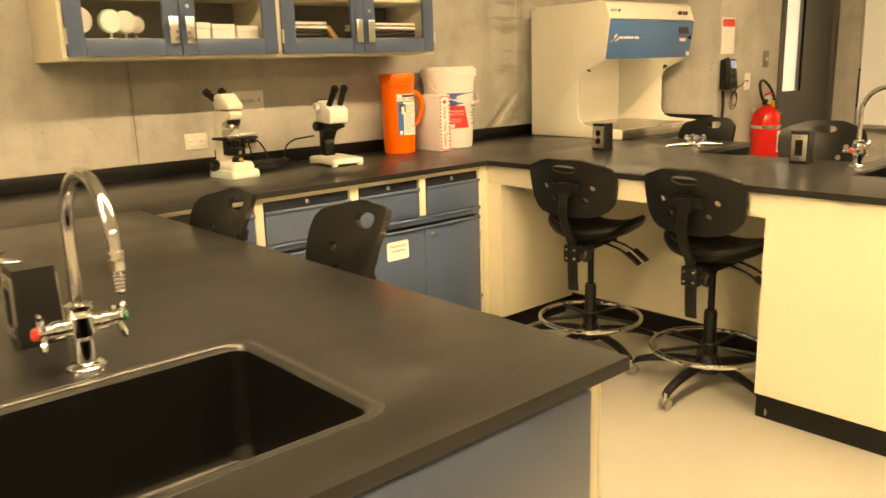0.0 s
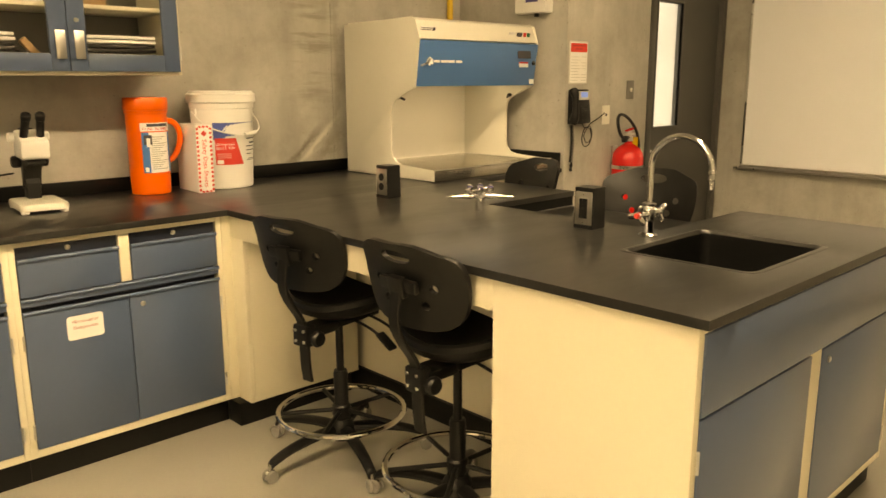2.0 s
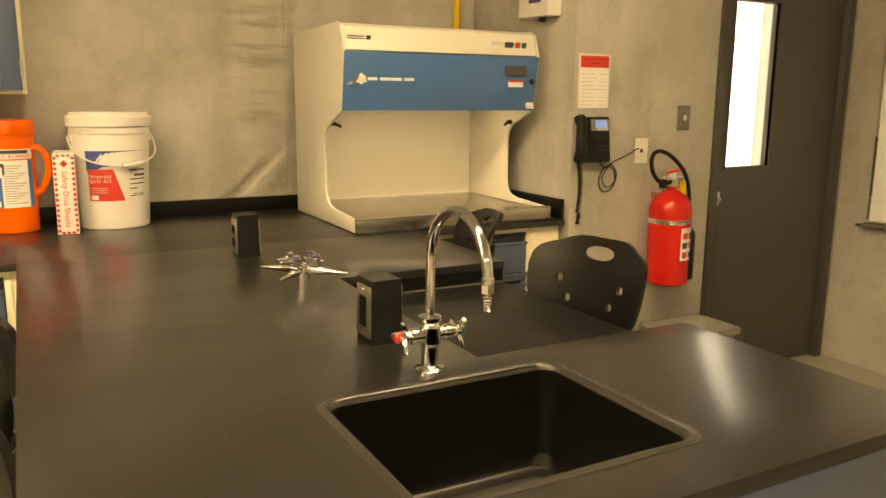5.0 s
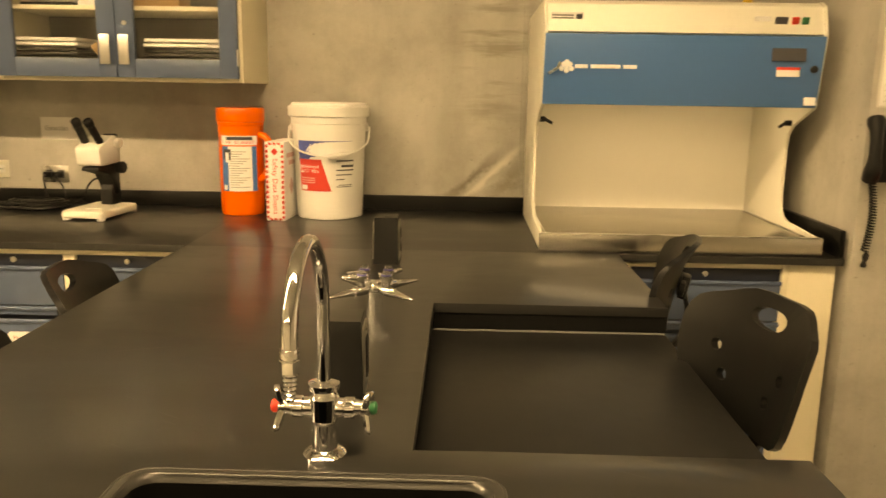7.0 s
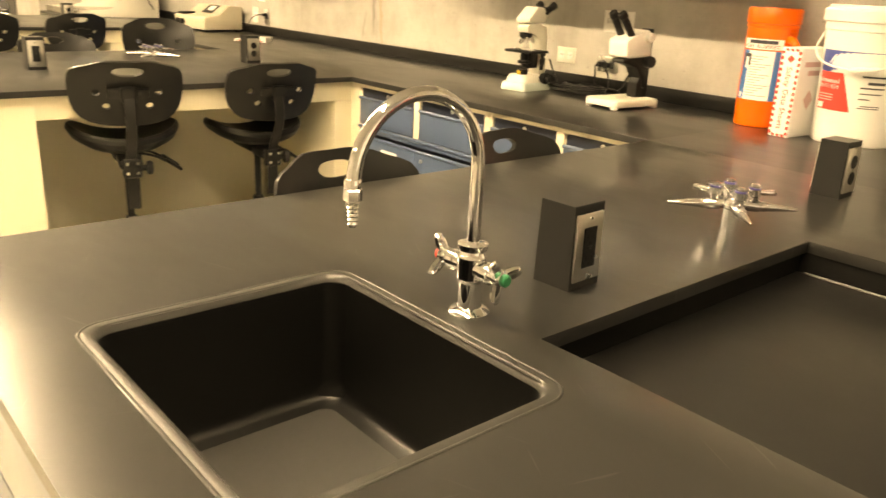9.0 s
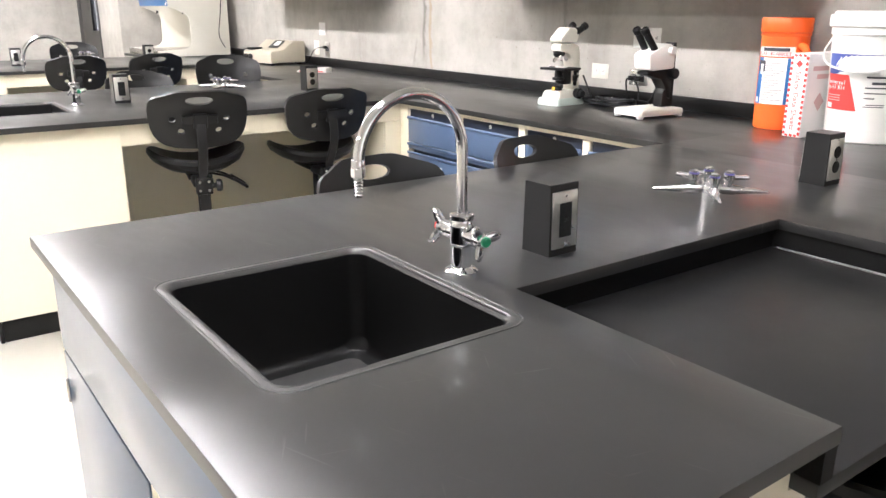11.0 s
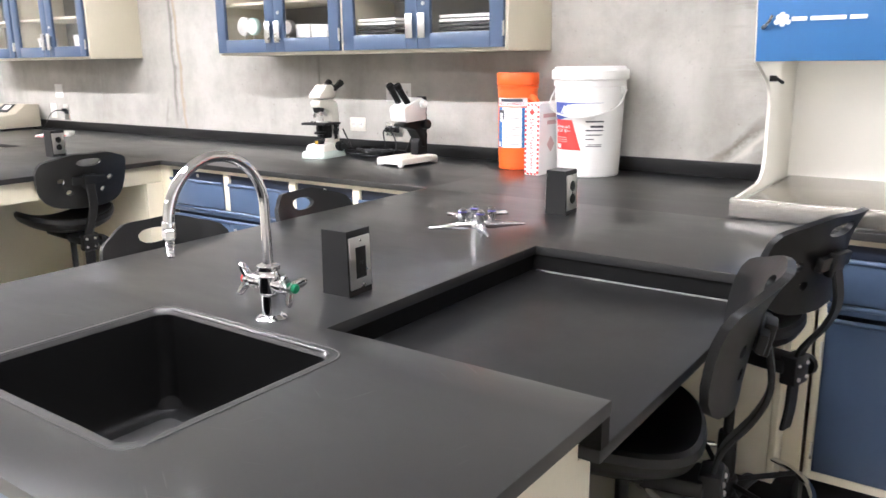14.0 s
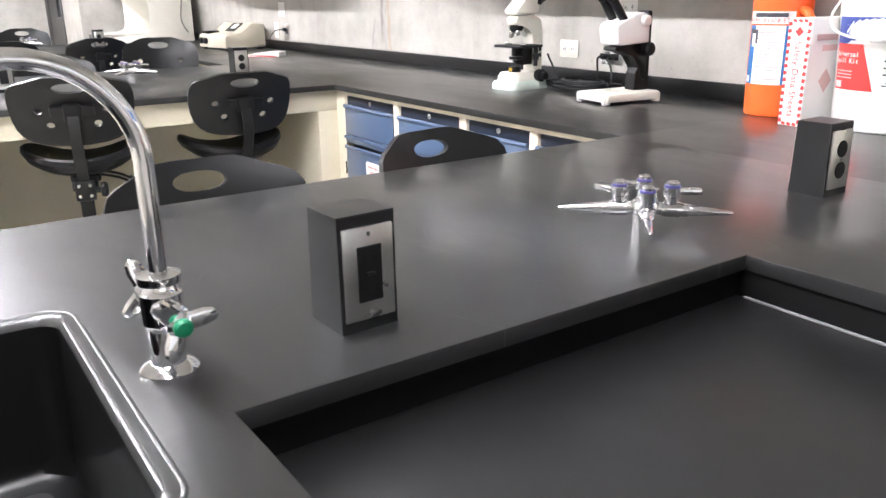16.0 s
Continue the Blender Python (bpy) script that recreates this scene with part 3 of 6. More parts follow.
def lock(parent, x, z, y, m=None):
    b = B()
    lathe(b, [(0.0095, 0), (0.0095, 0.004), (0.006, 0.0055), (0.0015, 0.0055)], 14, pose(x, y, z, 90))
    part("lock", b, STEEL, parent)


def base_cabinet(m, w, label, depth=0.6, drawers=2, sink_front=False, single=False, group="base cabinets"):
    """A cream steel cabinet, its front along x at y = 0, with recessed pulls above blue drawers and doors."""
    t = thing("base_cabinet", label, "cabinet", m, group)
    f = B()
    st = 0.022
    box(f, 0, 0.0, LOW, st, 0.02, ROOF - 0.001, 0.002)
    box(f, w - st, 0.0, LOW, w, 0.02, ROOF - 0.001, 0.002)
    box(f, st, 0.0, LOW, w - st, 0.02, LOW + 0.028, 0.002)
    box(f, st, 0.0, ROOF - 0.022, w - st, 0.02, ROOF - 0.001, 0.002)
    part("face_frame", f, CREAM, t)
    for nm, a in (("side_panel", (0.001, 0.0205, LOW, 0.02, depth, ROOF - 0.002)), ("side_panel", (w - 0.02, 0.0205, LOW, w - 0.001, depth, ROOF - 0.002)),
                  ("bottom_panel", (0.0205, 0.0205, LOW, w - 0.0205, depth - 0.0205, LOW + 0.02)), ("back_panel", (0.0205, depth - 0.02, LOW, w - 0.0205, depth, ROOF - 0.002))):
        part(nm, box(B(), *a), CREAM, t)
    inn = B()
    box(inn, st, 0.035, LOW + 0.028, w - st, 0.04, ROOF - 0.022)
    part("recess", inn, BLUEDARK, t, "pull recess backing with shade in its colour")
    k = B()
    box(k, 0, 0.03, 0, w, 0.045, LOW - 0.0005, 0.002)
    part("toe_kick", k, KICK, t, "black vinyl toe base")
    zt, zb = ROOF - 0.024, 0.685                       # drawer bay
    mid = w / 2
    if sink_front:
        f2 = B()
        front_panel(f2, st + 0.002, zb - 0.022, w - st - 0.002, zt, -0.004)
        part("sink_panel", f2, BLUE, t)
    else:
        cols = [(st, mid - 0.02), (mid + 0.02, w - st)] if drawers == 2 else [(st, w - st)]
        if drawers == 2:
            s = B()
            box(s, mid - 0.0195, 0.0, zb, mid + 0.0195, 0.02, ROOF - 0.0225, 0.002)
            part("drawer_stile", s, CREAM, t)
        for a, c in cols:
            d = B()
            front_panel(d, a + 0.003, zb + 0.002, c - 0.003, zt - 0.045, -0.004)
            pipe(d, [(a + 0.003, -0.005, zt - 0.046), (c - 0.003, -0.005, zt - 0.046)], 0.0080, 12)
            dr = part("drawer", d, BLUE, t)
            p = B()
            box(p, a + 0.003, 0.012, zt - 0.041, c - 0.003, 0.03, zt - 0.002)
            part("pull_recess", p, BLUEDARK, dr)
            lock(dr, (a + c) / 2, zt - 0.02, 0.012)
        r = B()
        box(r, st, -0.002, zb - 0.034, w - st, 0.014, zb - 0.004, 0.002)
        pipe(r, [(st, -0.004, zb - 0.009), (w - st, -0.004, zb - 0.009)], 0.0080, 12)
        part("rail", r, BLUE, t)
    dz = zb - 0.055 if not sink_front else zb - 0.027
    gap = 0.036 if sink_front else 0.0
    if sink_front:
        s = B()
        box(s, mid - 0.04, 0.0, LOW + 0.028, mid + 0.04, 0.02, zb - 0.024, 0.002)
        part("centre_stile", s, CREAM, t)
    for a, c, side in (((st, w - st, 0),) if single else ((st, mid - gap, 0), (mid + gap, w - st, 1))):
        d = B()
        front_panel(d, a + 0.002, LOW + 0.03, c - 0.0015, dz, -0.004)
        if not sink_front:
            pipe(d, [(a + 0.002, -0.005, dz), (c - 0.0015, -0.005, dz)], 0.0080, 12)
        dr = part("door", d, BLUE, t)
        if side:
            lock(dr, a + 0.05, dz - 0.04, -0.004)
        for z in (LOW + 0.10, dz - 0.10):
            h = B()
            hx = a - 0.004 if side == 0 else c + 0.004
            pipe(h, [(hx, -0.005, z - 0.028), (hx, -0.005, z + 0.028)], 0.004, 8)
            part("hinge", h, STEEL, dr)
    return t


FRONT = INNER + 0.03
LBL = "cream steel base cabinet with blue drawers over blue doors"
c1 = base_cabinet(pose(1.19, FRONT, 0), 0.93, LBL)
c1b = base_cabinet(pose(2.12, FRONT, 0), 0.78, LBL)
# beyond the middle bench
c2 = base_cabinet(pose(-1.96, FRONT, 0), 0.90, LBL)
copy_thing(c1b, pose(-1.06, FRONT, 0))
# under the hoods
c3 = base_cabinet(pose(4.365, FRONT, 0), 0.54, "cream steel base cabinet with one blue drawer and door", drawers=1, single=True)
copy_thing(c3, pose(PXW + 0.18, FRONT, 0))
fil = B()
box(fil, 4.906, FRONT, 0.0, PX - 0.03, FRONT + 0.6, ROOF - 0.001, 0.002)
fp = thing("filler_panel", "cream steel filler panel beside the base cabinet", "panel")
part("panel", fil, CREAM, fp)


def peninsula_base(xl, xr, label, recess=False):
    """End cabinet under the sink, then open knee space on both sides of a middle panel, with aprons under the top."""
    w = xr - xl - 0.06
    base_cabinet(pose(xl + 0.02, NEAR + 0.030, 0), w, label, depth=0.534, sink_front=True)
    t = thing("knee_space", "cream steel bench frame with open knee space under the worktop", "bench frame", pose(xl + 0.02, NEAR + 0.030, 0), "bench frames")
    L = FRONT - (NEAR + 0.030)
    step = RX - 0.036 - (xl + 0.02) if recess else w - 0.0205
    under = RZ - SLAB - 0.002
    part("near_panel", box(B(), 0.0205, 0.589, LOW, step, 0.609, ROOF - 0.001, 0.002), CREAM, t)
    if recess:
        part("near_panel", box(B(), step + 0.0005, 0.589, LOW, w - 0.0205, 0.609, under, 0.002), CREAM, t)
    part("near_side", box(B(), 0, 0.5345, LOW, 0.02, 0.609, ROOF - 0.001, 0.002), CREAM, t)
    part("near_side", box(B(), w - 0.02, 0.5345, LOW, w, 0.609, under if recess else ROOF - 0.001, 0.002), CREAM, t)
    # one smooth sheet covers the sink cabinet's and the frame's outer side
    part("end_panel", box(B(), -0.0035, 0.0, LOW, -0.0005, 0.609, ROOF - 0.001), CREAM, t)
    part("end_panel", box(B(), w + 0.0005, 0.0, LOW, w + 0.0035, 0.564 if recess else 0.609, ROOF - 0.001), CREAM, t)
    if recess:
        part("end_panel", box(B(), w + 0.0005, 0.5642, LOW, w + 0.0035, 0.609, under), CREAM, t)
    for x0, x1 in ((0.0, 0.02), (w - 0.02, w)):
        if recess and x0 > 0:
            part("apron", box(B(), x0, 1.444, ROOF - 0.11, x1, L - 0.002, ROOF - 0.001, 0.002), CREAM, t)
            continue
        part("apron", box(B(), x0, 0.6095, ROOF - 0.095, x1, L - 0.002, ROOF - 0.001, 0.002), CREAM, t)
    part("middle_panel", box(B(), 0.56 if not recess else 0.60, 0.6095, LOW, 0.60 if not recess else 0.64, L - 0.002, RZ - SLAB - 0.003 if recess else ROOF - 0.002), CREAM, t)
    part("base_strip", box(B(), 0.545 if not recess else 0.585, 0.6095, 0, 0.615 if not recess else 0.655, L - 0.002, LOW - 0.001, 0.002), KICK, t)
    part("near_base", box(B(), 0.01, 0.047, 0, w - 0.01, 0.608, LOW - 0.002, 0.002), KICK, t)
    # the corner towards the long wall's cabinets: fillers, posts and the panel that closes the knee space
    for s in (0, 1):
        x0, x1 = ((-0.0370, 0.0205), (w - 0.0205, w + 0.0555))[s]
        part("corner_filler", box(B(), x0, L - 0.0005, LOW, x1, L + 0.02, ROOF - 0.001, 0.002), CREAM, t)
        x0, x1 = ((0.0, 0.02), (w - 0.02, w))[s]
        part("corner_post", box(B(), x0, L - 0.10, LOW, x1, L - 0.001, ROOF - 0.096, 0.002), CREAM, t)
        x0, x1 = ((0.021, 0.56), (0.64, w - 0.021))[s]
        part("far_panel", box(B(), x0, L - 0.10, LOW, x1, L - 0.082, ROOF - 0.002, 0.002), CREAM, t)
        x0, x1 = ((-0.0370, 0.54), (0.66, w + 0.0555))[s]
        part("far_base", box(B(), x0, L - 0.07, 0, x1, L + 0.029, LOW - 0.001, 0.002), KICK, t)
    return t


peninsula_base(AL, AR, "cream and blue sink cabinet at the end of the bench", True)
peninsula_base(ZL, ZR, "cream and blue sink cabinet at the end of the middle bench")
peninsula_base(YL, YR, "cream and blue sink cabinet at the end of the far bench")

# ---- lab stools ----


def bolt(parent, m, r=0.006, mt=None):
    b = B()
    lathe(b, [(r, 0), (r, 0.003), (r * 0.7, 0.005), (r * 0.15, 0.0052)], 10, m)
    part("bolt", b, mt or STEEL, parent)


def back_shape():
    """Outline of the backrest in (x, z), from its centre."""
    half = [(0.0, 0.140), (0.05, 0.141), (0.085, 0.138), (0.115, 0.127), (0.145, 0.112), (0.175, 0.100), (0.197, 0.086), (0.209, 0.064), (0.214, 0.03), (0.213, -0.01),
            (0.207, -0.05), (0.196, -0.082), (0.176, -0.107), (0.147, -0.123), (0.105, -0.131), (0.05, -0.134)]
    return half + [(0.0, -0.135)] + [(-x, z) for x, z in half[:0:-1]]


def stool_back():
    """A moulded curved plate with a hand hole and four small through holes."""
    t = bmesh.new()

    def ring(pts):
        vs = [t.verts.new((x, 0, z)) for x, z in pts]
        return [t.edges.new((a, b)) for a, b in zip(vs, vs[1:] + vs[:1])]
    es = ring(back_shape())
    es += ring([(0.058 * math.copysign(abs(math.cos(a)) ** 0.8, math.cos(a)), 0.093 + 0.021 * math.sin(a)) for a in [2 * math.pi * k / 20 for k in range(20)]])
    for x, z in ((0.115, 0.0), (-0.115, 0.0), (0.080, -0.055), (-0.080, -0.055)):
        es += ring([(x + 0.0145 * math.cos(2 * math.pi * k / 12), z + 0.0135 * math.sin(2 * math.pi * k / 12)) for k in range(12)])
    bmesh.ops.triangle_fill(t, use_beauty=True, edges=es)
    for k in range(-8, 9):
        bmesh.ops.bisect_plane(t, geom=t.verts[:] + t.edges[:] + t.faces[:], plane_co=(k * 0.025, 0, 0), plane_no=(1, 0, 0))
    for k in range(-4, 5):
        bmesh.ops.bisect_plane(t, geom=t.verts[:] + t.edges[:] + t.faces[:], plane_co=(0, 0, k * 0.03), plane_no=(0, 0, 1))
    bmesh.ops.recalc_face_normals(t, faces=t.faces)
    r = bmesh.ops.extrude_face_region(t, geom=t.faces[:])
    vs = [g for g in r["geom"] if isinstance(g, bmesh.types.BMVert)]
    for v in vs:
        v.co.y += 0.016
    for v in t.verts:
        x, z = v.co.x, v.co.z
        v.co.y += 1.15 * x * x - 0.9 * max(z - 0.02, 0) ** 2 * 2.2 - 0.6 * min(z + 0.03, 0) ** 2
    bmesh.ops.recalc_face_normals(t, faces=t.faces)
    return t


def stool_seat(bm):
    """A saddle seat with a dished top and a waterfall front; its front is +y."""
    n, rings = 40, []

    def rim(k, s, front):
        a = 2 * math.pi * k / n
        c, d = math.cos(a), math.sin(a)
        x = 0.225 * math.copysign(abs(c) ** 0.78, c) * s
        y = (0.205 if d > 0 else 0.195) * math.copysign(abs(d) ** 0.82, d) * s
        return x * (1 - 0.10 * max(0, -y / 0.2)), y
    for s, z in ((0.30, -0.050), (0.72, -0.046), (0.93, -0.034), (1.0, -0.012), (0.985, 0.006), (0.94, 0.016), (0.80, 0.008), (0.55, -0.006), (0.25, -0.012), (0.04, -0.013)):
        ring = []
        for k in range(n):
            x, y = rim(k, s, 0)
            dz = 1.15 * x * x * (1 if s > 0.2 else 0) - (1.6 * max(0, y - 0.10) ** 2) + 0.9 * max(0, -y - 0.08) ** 2
            ring.append((x, y, z + dz * (1 if z > -0.04 else 0.9)))
        rings.append(ring)
    return loft(bm, rings)


def lab_stool(m, label, lift=0.0, turn=20.0, up=0.0, recline=12):
    """A tall stool facing +y: five-star base on castors, chrome foot ring, gas column, saddle seat, backrest on a bent bar."""
    t = thing("lab_stool", label, "stool", m, "lab stools at the benches")
    hub = B()
    lathe(hub, [(0.05, 0.075), (0.055, 0.09), (0.05, 0.125), (0.034, 0.15)], 20)
    base = part("base_hub", hub, BLACK, t)
    for k in range(5):
        r = pose(0, 0, 0, 0, 0, turn + 72 * k)
        leg = B()
        path = curve_pts([(0.03, 0, 0.112), (0.12, 0, 0.112), (0.23, 0, 0.098), (0.305, 0, 0.074), (0.320, 0, 0.060)], 4)
        rings = []
        for i, p in enumerate(path):
            w = 0.026 - 0.009 * i / (len(path) - 1)
            h = 0.020 - 0.006 * i / (len(path) - 1)
            rings.append([(p.x, w * math.cos(a), p.z + h * math.sin(a)) for a in [2 * math.pi * q / 10 for q in range(10)]])
        loft(leg, rings, m=r)
        lg = part("leg", leg, BLACK, t)
        c = B()
        for y in (-0.0125, 0.0125):
            lathe(c, [(0.006, -0.007), (0.021, -0.007), (0.0245, -0.003), (0.0245, 0.003), (0.021, 0.007), (0.006, 0.007)], 14, r @ pose(0.322, y, 0.025, 90))
        cas = part("caster", c, RUBBER, lg, "pale twin-wheel castor")
        s = B()
        pipe(s, [(0.320, 0, 0.028), (0.320, 0, 0.07)], 0.0065, 8, r)
        box(s, 0.303, -0.005, 0.022, 0.338, 0.005, 0.046, 0.002, 1, r)
        part("caster_fork", s, STEEL, lg)
    col = B()
    lathe(col, [(0.027, 0.12), (0.027, 0.335), (0.0245, 0.34), (0.0245, 0.345)], 18)
    part("column_sleeve", col, BLACK, t)
    cyl = B()
    lathe(cyl, [(0.0145, 0.33), (0.0145, 0.56 + lift)], 14)
    part("gas_column", cyl, BLACK, t)
    ring = B()
    torus(ring, 0.238, 0.0105, 0.182, 48, 10)
    fr = part("foot_ring", ring, CHROME, t, "chrome foot ring")
    sp = B()
    for k in range(5):
        a = radians(turn + 36 + 72 * k)
        pipe(sp, [(0.025 * math.cos(a), 0.025 * math.sin(a), 0.186), (0.230 * math.cos(a), 0.230 * math.sin(a), 0.179)], 0.0085, 8)
    lathe(sp, [(0.034, 0.162), (0.036, 0.167), (0.036, 0.202), (0.030, 0.209)], 16)
    part("ring_spokes", sp, BLACK, fr)
    st = B()
    stool_seat(st)
    part("seat", st, FOAM, t).location = (0, 0.035, 0.615 + lift)
    mech = B()
    box(mech, -0.055, -0.12, 0.572, 0.055, 0.10, 0.606, 0.008)
    box(mech, -0.045, -0.235, 0.560, 0.045, -0.11, 0.598, 0.008)
    me = part("tilt_mechanism", mech, BLACK, t)
    me.location = (0, 0.07, lift - 0.04)
    for sx, yy in ((0.05, 0.03), (0.05, -0.05)):
        lv = B()
        pipe(lv, curve_pts([(sx, yy, 0.588), (sx * 2.4, yy + 0.01, 0.566), (sx * 3.3, yy + 0.02, 0.540)], 4), 0.0055, 8)
        paddle = pose(sx * 3.9, yy + 0.022, 0.524, 0, 36 if sx > 0 else -36, 0)
        box(lv, -0.042, -0.021, -0.007, 0.042, 0.021, 0.007, 0.006, 2, paddle)
        part("lever", lv, BLACK, me)
    br = B()
    box(br, -0.036, -0.268, 0.530, 0.036, -0.222, 0.610, 0.007)
    bk = part("bar_bracket", br, BLACK, t)
    bk.location = (0, 0.07, lift - 0.04)
    for x in (-0.02, 0.02):
        for z in (0.55, 0.59):
            bolt(bk, pose(x, -0.268, z, 90), 0.006)
    kn = B()
    lathe(kn, [(0.012, 0), (0.012, 0.018), (0.027, 0.02), (0.030, 0.034), (0.024, 0.044), (0.004, 0.046)], 12, pose(0.036, -0.245, 0.566, 0, 90, 0))
    part("knob", kn, BLACK, bk)
    bar = B()
    line = curve_pts([(0, -0.235, 0.395), (0, -0.244, 0.46), (0, -0.248, 0.56), (0, -0.262, 0.63), (0, -0.315, 0.71), (0, -0.338, 0.78), (0, -0.322, 0.88)], 5)
    rings = []
    for i, p in enumerate(line):
        q = line[min(i + 1, len(line) - 1)] - line[max(i - 1, 0)]
        q.normalize()
        nrm = Vector((0, -q.z, q.y))
        w = 0.0245 if i < 12 else 0.021
        rings.append([p + Vector((sx * w, 0, 0)) + nrm * sy * 0.006 for sx, sy in ((-1, -0.5), (-0.85, -1), (0.85, -1), (1, -0.5), (1, 0.5), (0.85, 1), (-0.85, 1), (-1, 0.5))])
    loft(bar, rings)
    part("back_bar", bar, BLACK, t).location = (0, 0.07, lift + up - 0.04)
    rest = part("backrest", stool_back(), BLACK, t, smooth=50)
    rest.matrix_basis = pose(0, -0.235, 0.834 + lift + up, recline, 0, 0)
    pl = B()
    box(pl, -0.075, -0.020, -0.012, 0.075, -0.001, 0.026, 0.005)
    box(pl, -0.030, -0.030, -0.030, 0.030, -0.006, 0.036, 0.006)
    part("back_mount", pl, BLACK, rest)
    return t


STOOL = "black moulded lab stool with chrome foot ring at the bench"
for x, y, a, lift, turn, *more in ((3.07, 1.80, -88, 0.0, 268), (3.06, 2.42, -80, 0.0, 260),       # sink bench, this side
                            (4.198, 1.915, 101, 0.037, 40, 0.026), (4.21, 2.67, 74, 0.063, 10),       # its other side
                            (1.085, 1.875, 77, 0.068, 30, 0.0, 17), (1.055, 2.50, 85, 0.04, 60, 0.0, 15),          # middle bench
                            (-0.26, 2.08, -85, 0.02, 20), (-0.26, 2.62, -98, 0.10, 50),
                            (-1.95, 1.98, 88, 0.06, 20), (-1.95, 2.55, 95, 0.06, 0),          # far bench
                            (-3.44, 2.35, -90, 0.08, 30)):
    lab_stool(pose(x, y, 0, 0, 0, a), STOOL, lift, turn, *more)

# ---- taps, gas turrets and socket boxes on the benches ----


def tap(m):
    """A two-handle chrome lab tap; the spout reaches towards -y."""
    t = thing("lab_tap", "chrome gooseneck lab tap with two lever handles behind the sink", "tap", m, "bench taps")
    b = B()
    lathe(b, [(0.031, 0), (0.031, 0.005), (0.026, 0.010), (0.0185, 0.013), (0.0175, 0.05), (0.0185, 0.055), (0.0215, 0.058), (0.0215, 0.09), (0.0185, 0.094), (0.0175, 0.10),
              (0.0215, 0.101), (0.0225, 0.106), (0.0225, 0.110), (0.0130, 0.113)], 24)
    body = part("body", b, CHROME, t)
    n = B()
    pts = [(0, 0, 0.112), (0, 0, 0.18)]
    pts += [(0, -0.105 + 0.105 * math.cos(radians(a)), 0.225 + 0.105 * math.sin(radians(a))) for a in range(0, 181, 9)]
    pts += [(0, -0.211, 0.215)]
    pipe(n, pts, 0.0098, 14)
    part("gooseneck", n, CHROME, t)
    tip = B()
    lathe(tip, [(0.0096, 0.232), (0.0110, 0.230), (0.0110, 0.219), (0.0119, 0.218), (0.0119, 0.204), (0.0095, 0.202)], 6, pose(0, -0.211, 0))
    lathe(tip, [(0.0104, 0.2315), (0.0112, 0.2290), (0.0112, 0.2205), (0.0104, 0.2195)], 18, pose(0, -0.211, 0))
    part("nozzle_collar", tip, CHROME, t)
    tip = B()
    lathe(tip, [q for k in range(6) for q in ((0.0058 - 0.0003 * k, 0.2025 - 0.0054 * k), (0.0086 - 0.0004 * k, 0.2005 - 0.0054 * k), (0.0084 - 0.0004 * k, 0.1992 - 0.0054 * k))] + [(0.004, 0.169)], 14, pose(0, -0.211, 0))
    part("serrated_nozzle", tip, CHROME, t)
    for sx, mt in ((-1, REDINK), (1, GREEN)):
        arm = B()
        side = pose(0, 0, 0.074, 0, 90 * sx, 0)
        lathe(arm, [(0.0140, 0.012), (0.0140, 0.028), (0.0158, 0.030), (0.0158, 0.043), (0.0125, 0.045), (0.011, 0.052), (0.0135, 0.054), (0.0135, 0.063), (0.008, 0.067)], 18, side)
        a = part("valve", arm, CHROME, t)
        h = B()
        for q in (20, 140, 260):
            rot = pose(sx * 0.060, 0, 0.074, q + (20 if sx > 0 else 0), 0, 0)
            loft(h, [[(sx * (0.002 * (i - 1)) + w * math.cos(u), 1.6 * w * math.sin(u), z) for u in [2 * math.pi * k / 8 for k in range(8)]]
                     for i, (w, z) in enumerate(((0.0065, 0.004), (0.0060, 0.014), (0.0062, 0.024), (0.0045, 0.034), (0.001, 0.0375)))], m=rot)
        part("lever_handle", h, CHROME, a)
        c = B()
        lathe(c, [(0.0085, 0.065), (0.0095, 0.067), (0.0095, 0.0725), (0.007, 0.075), (0.001, 0.0755)], 16, side)
        part("index_button", c, mt, a, "red hot button" if sx < 0 else "green cold button")
    return t


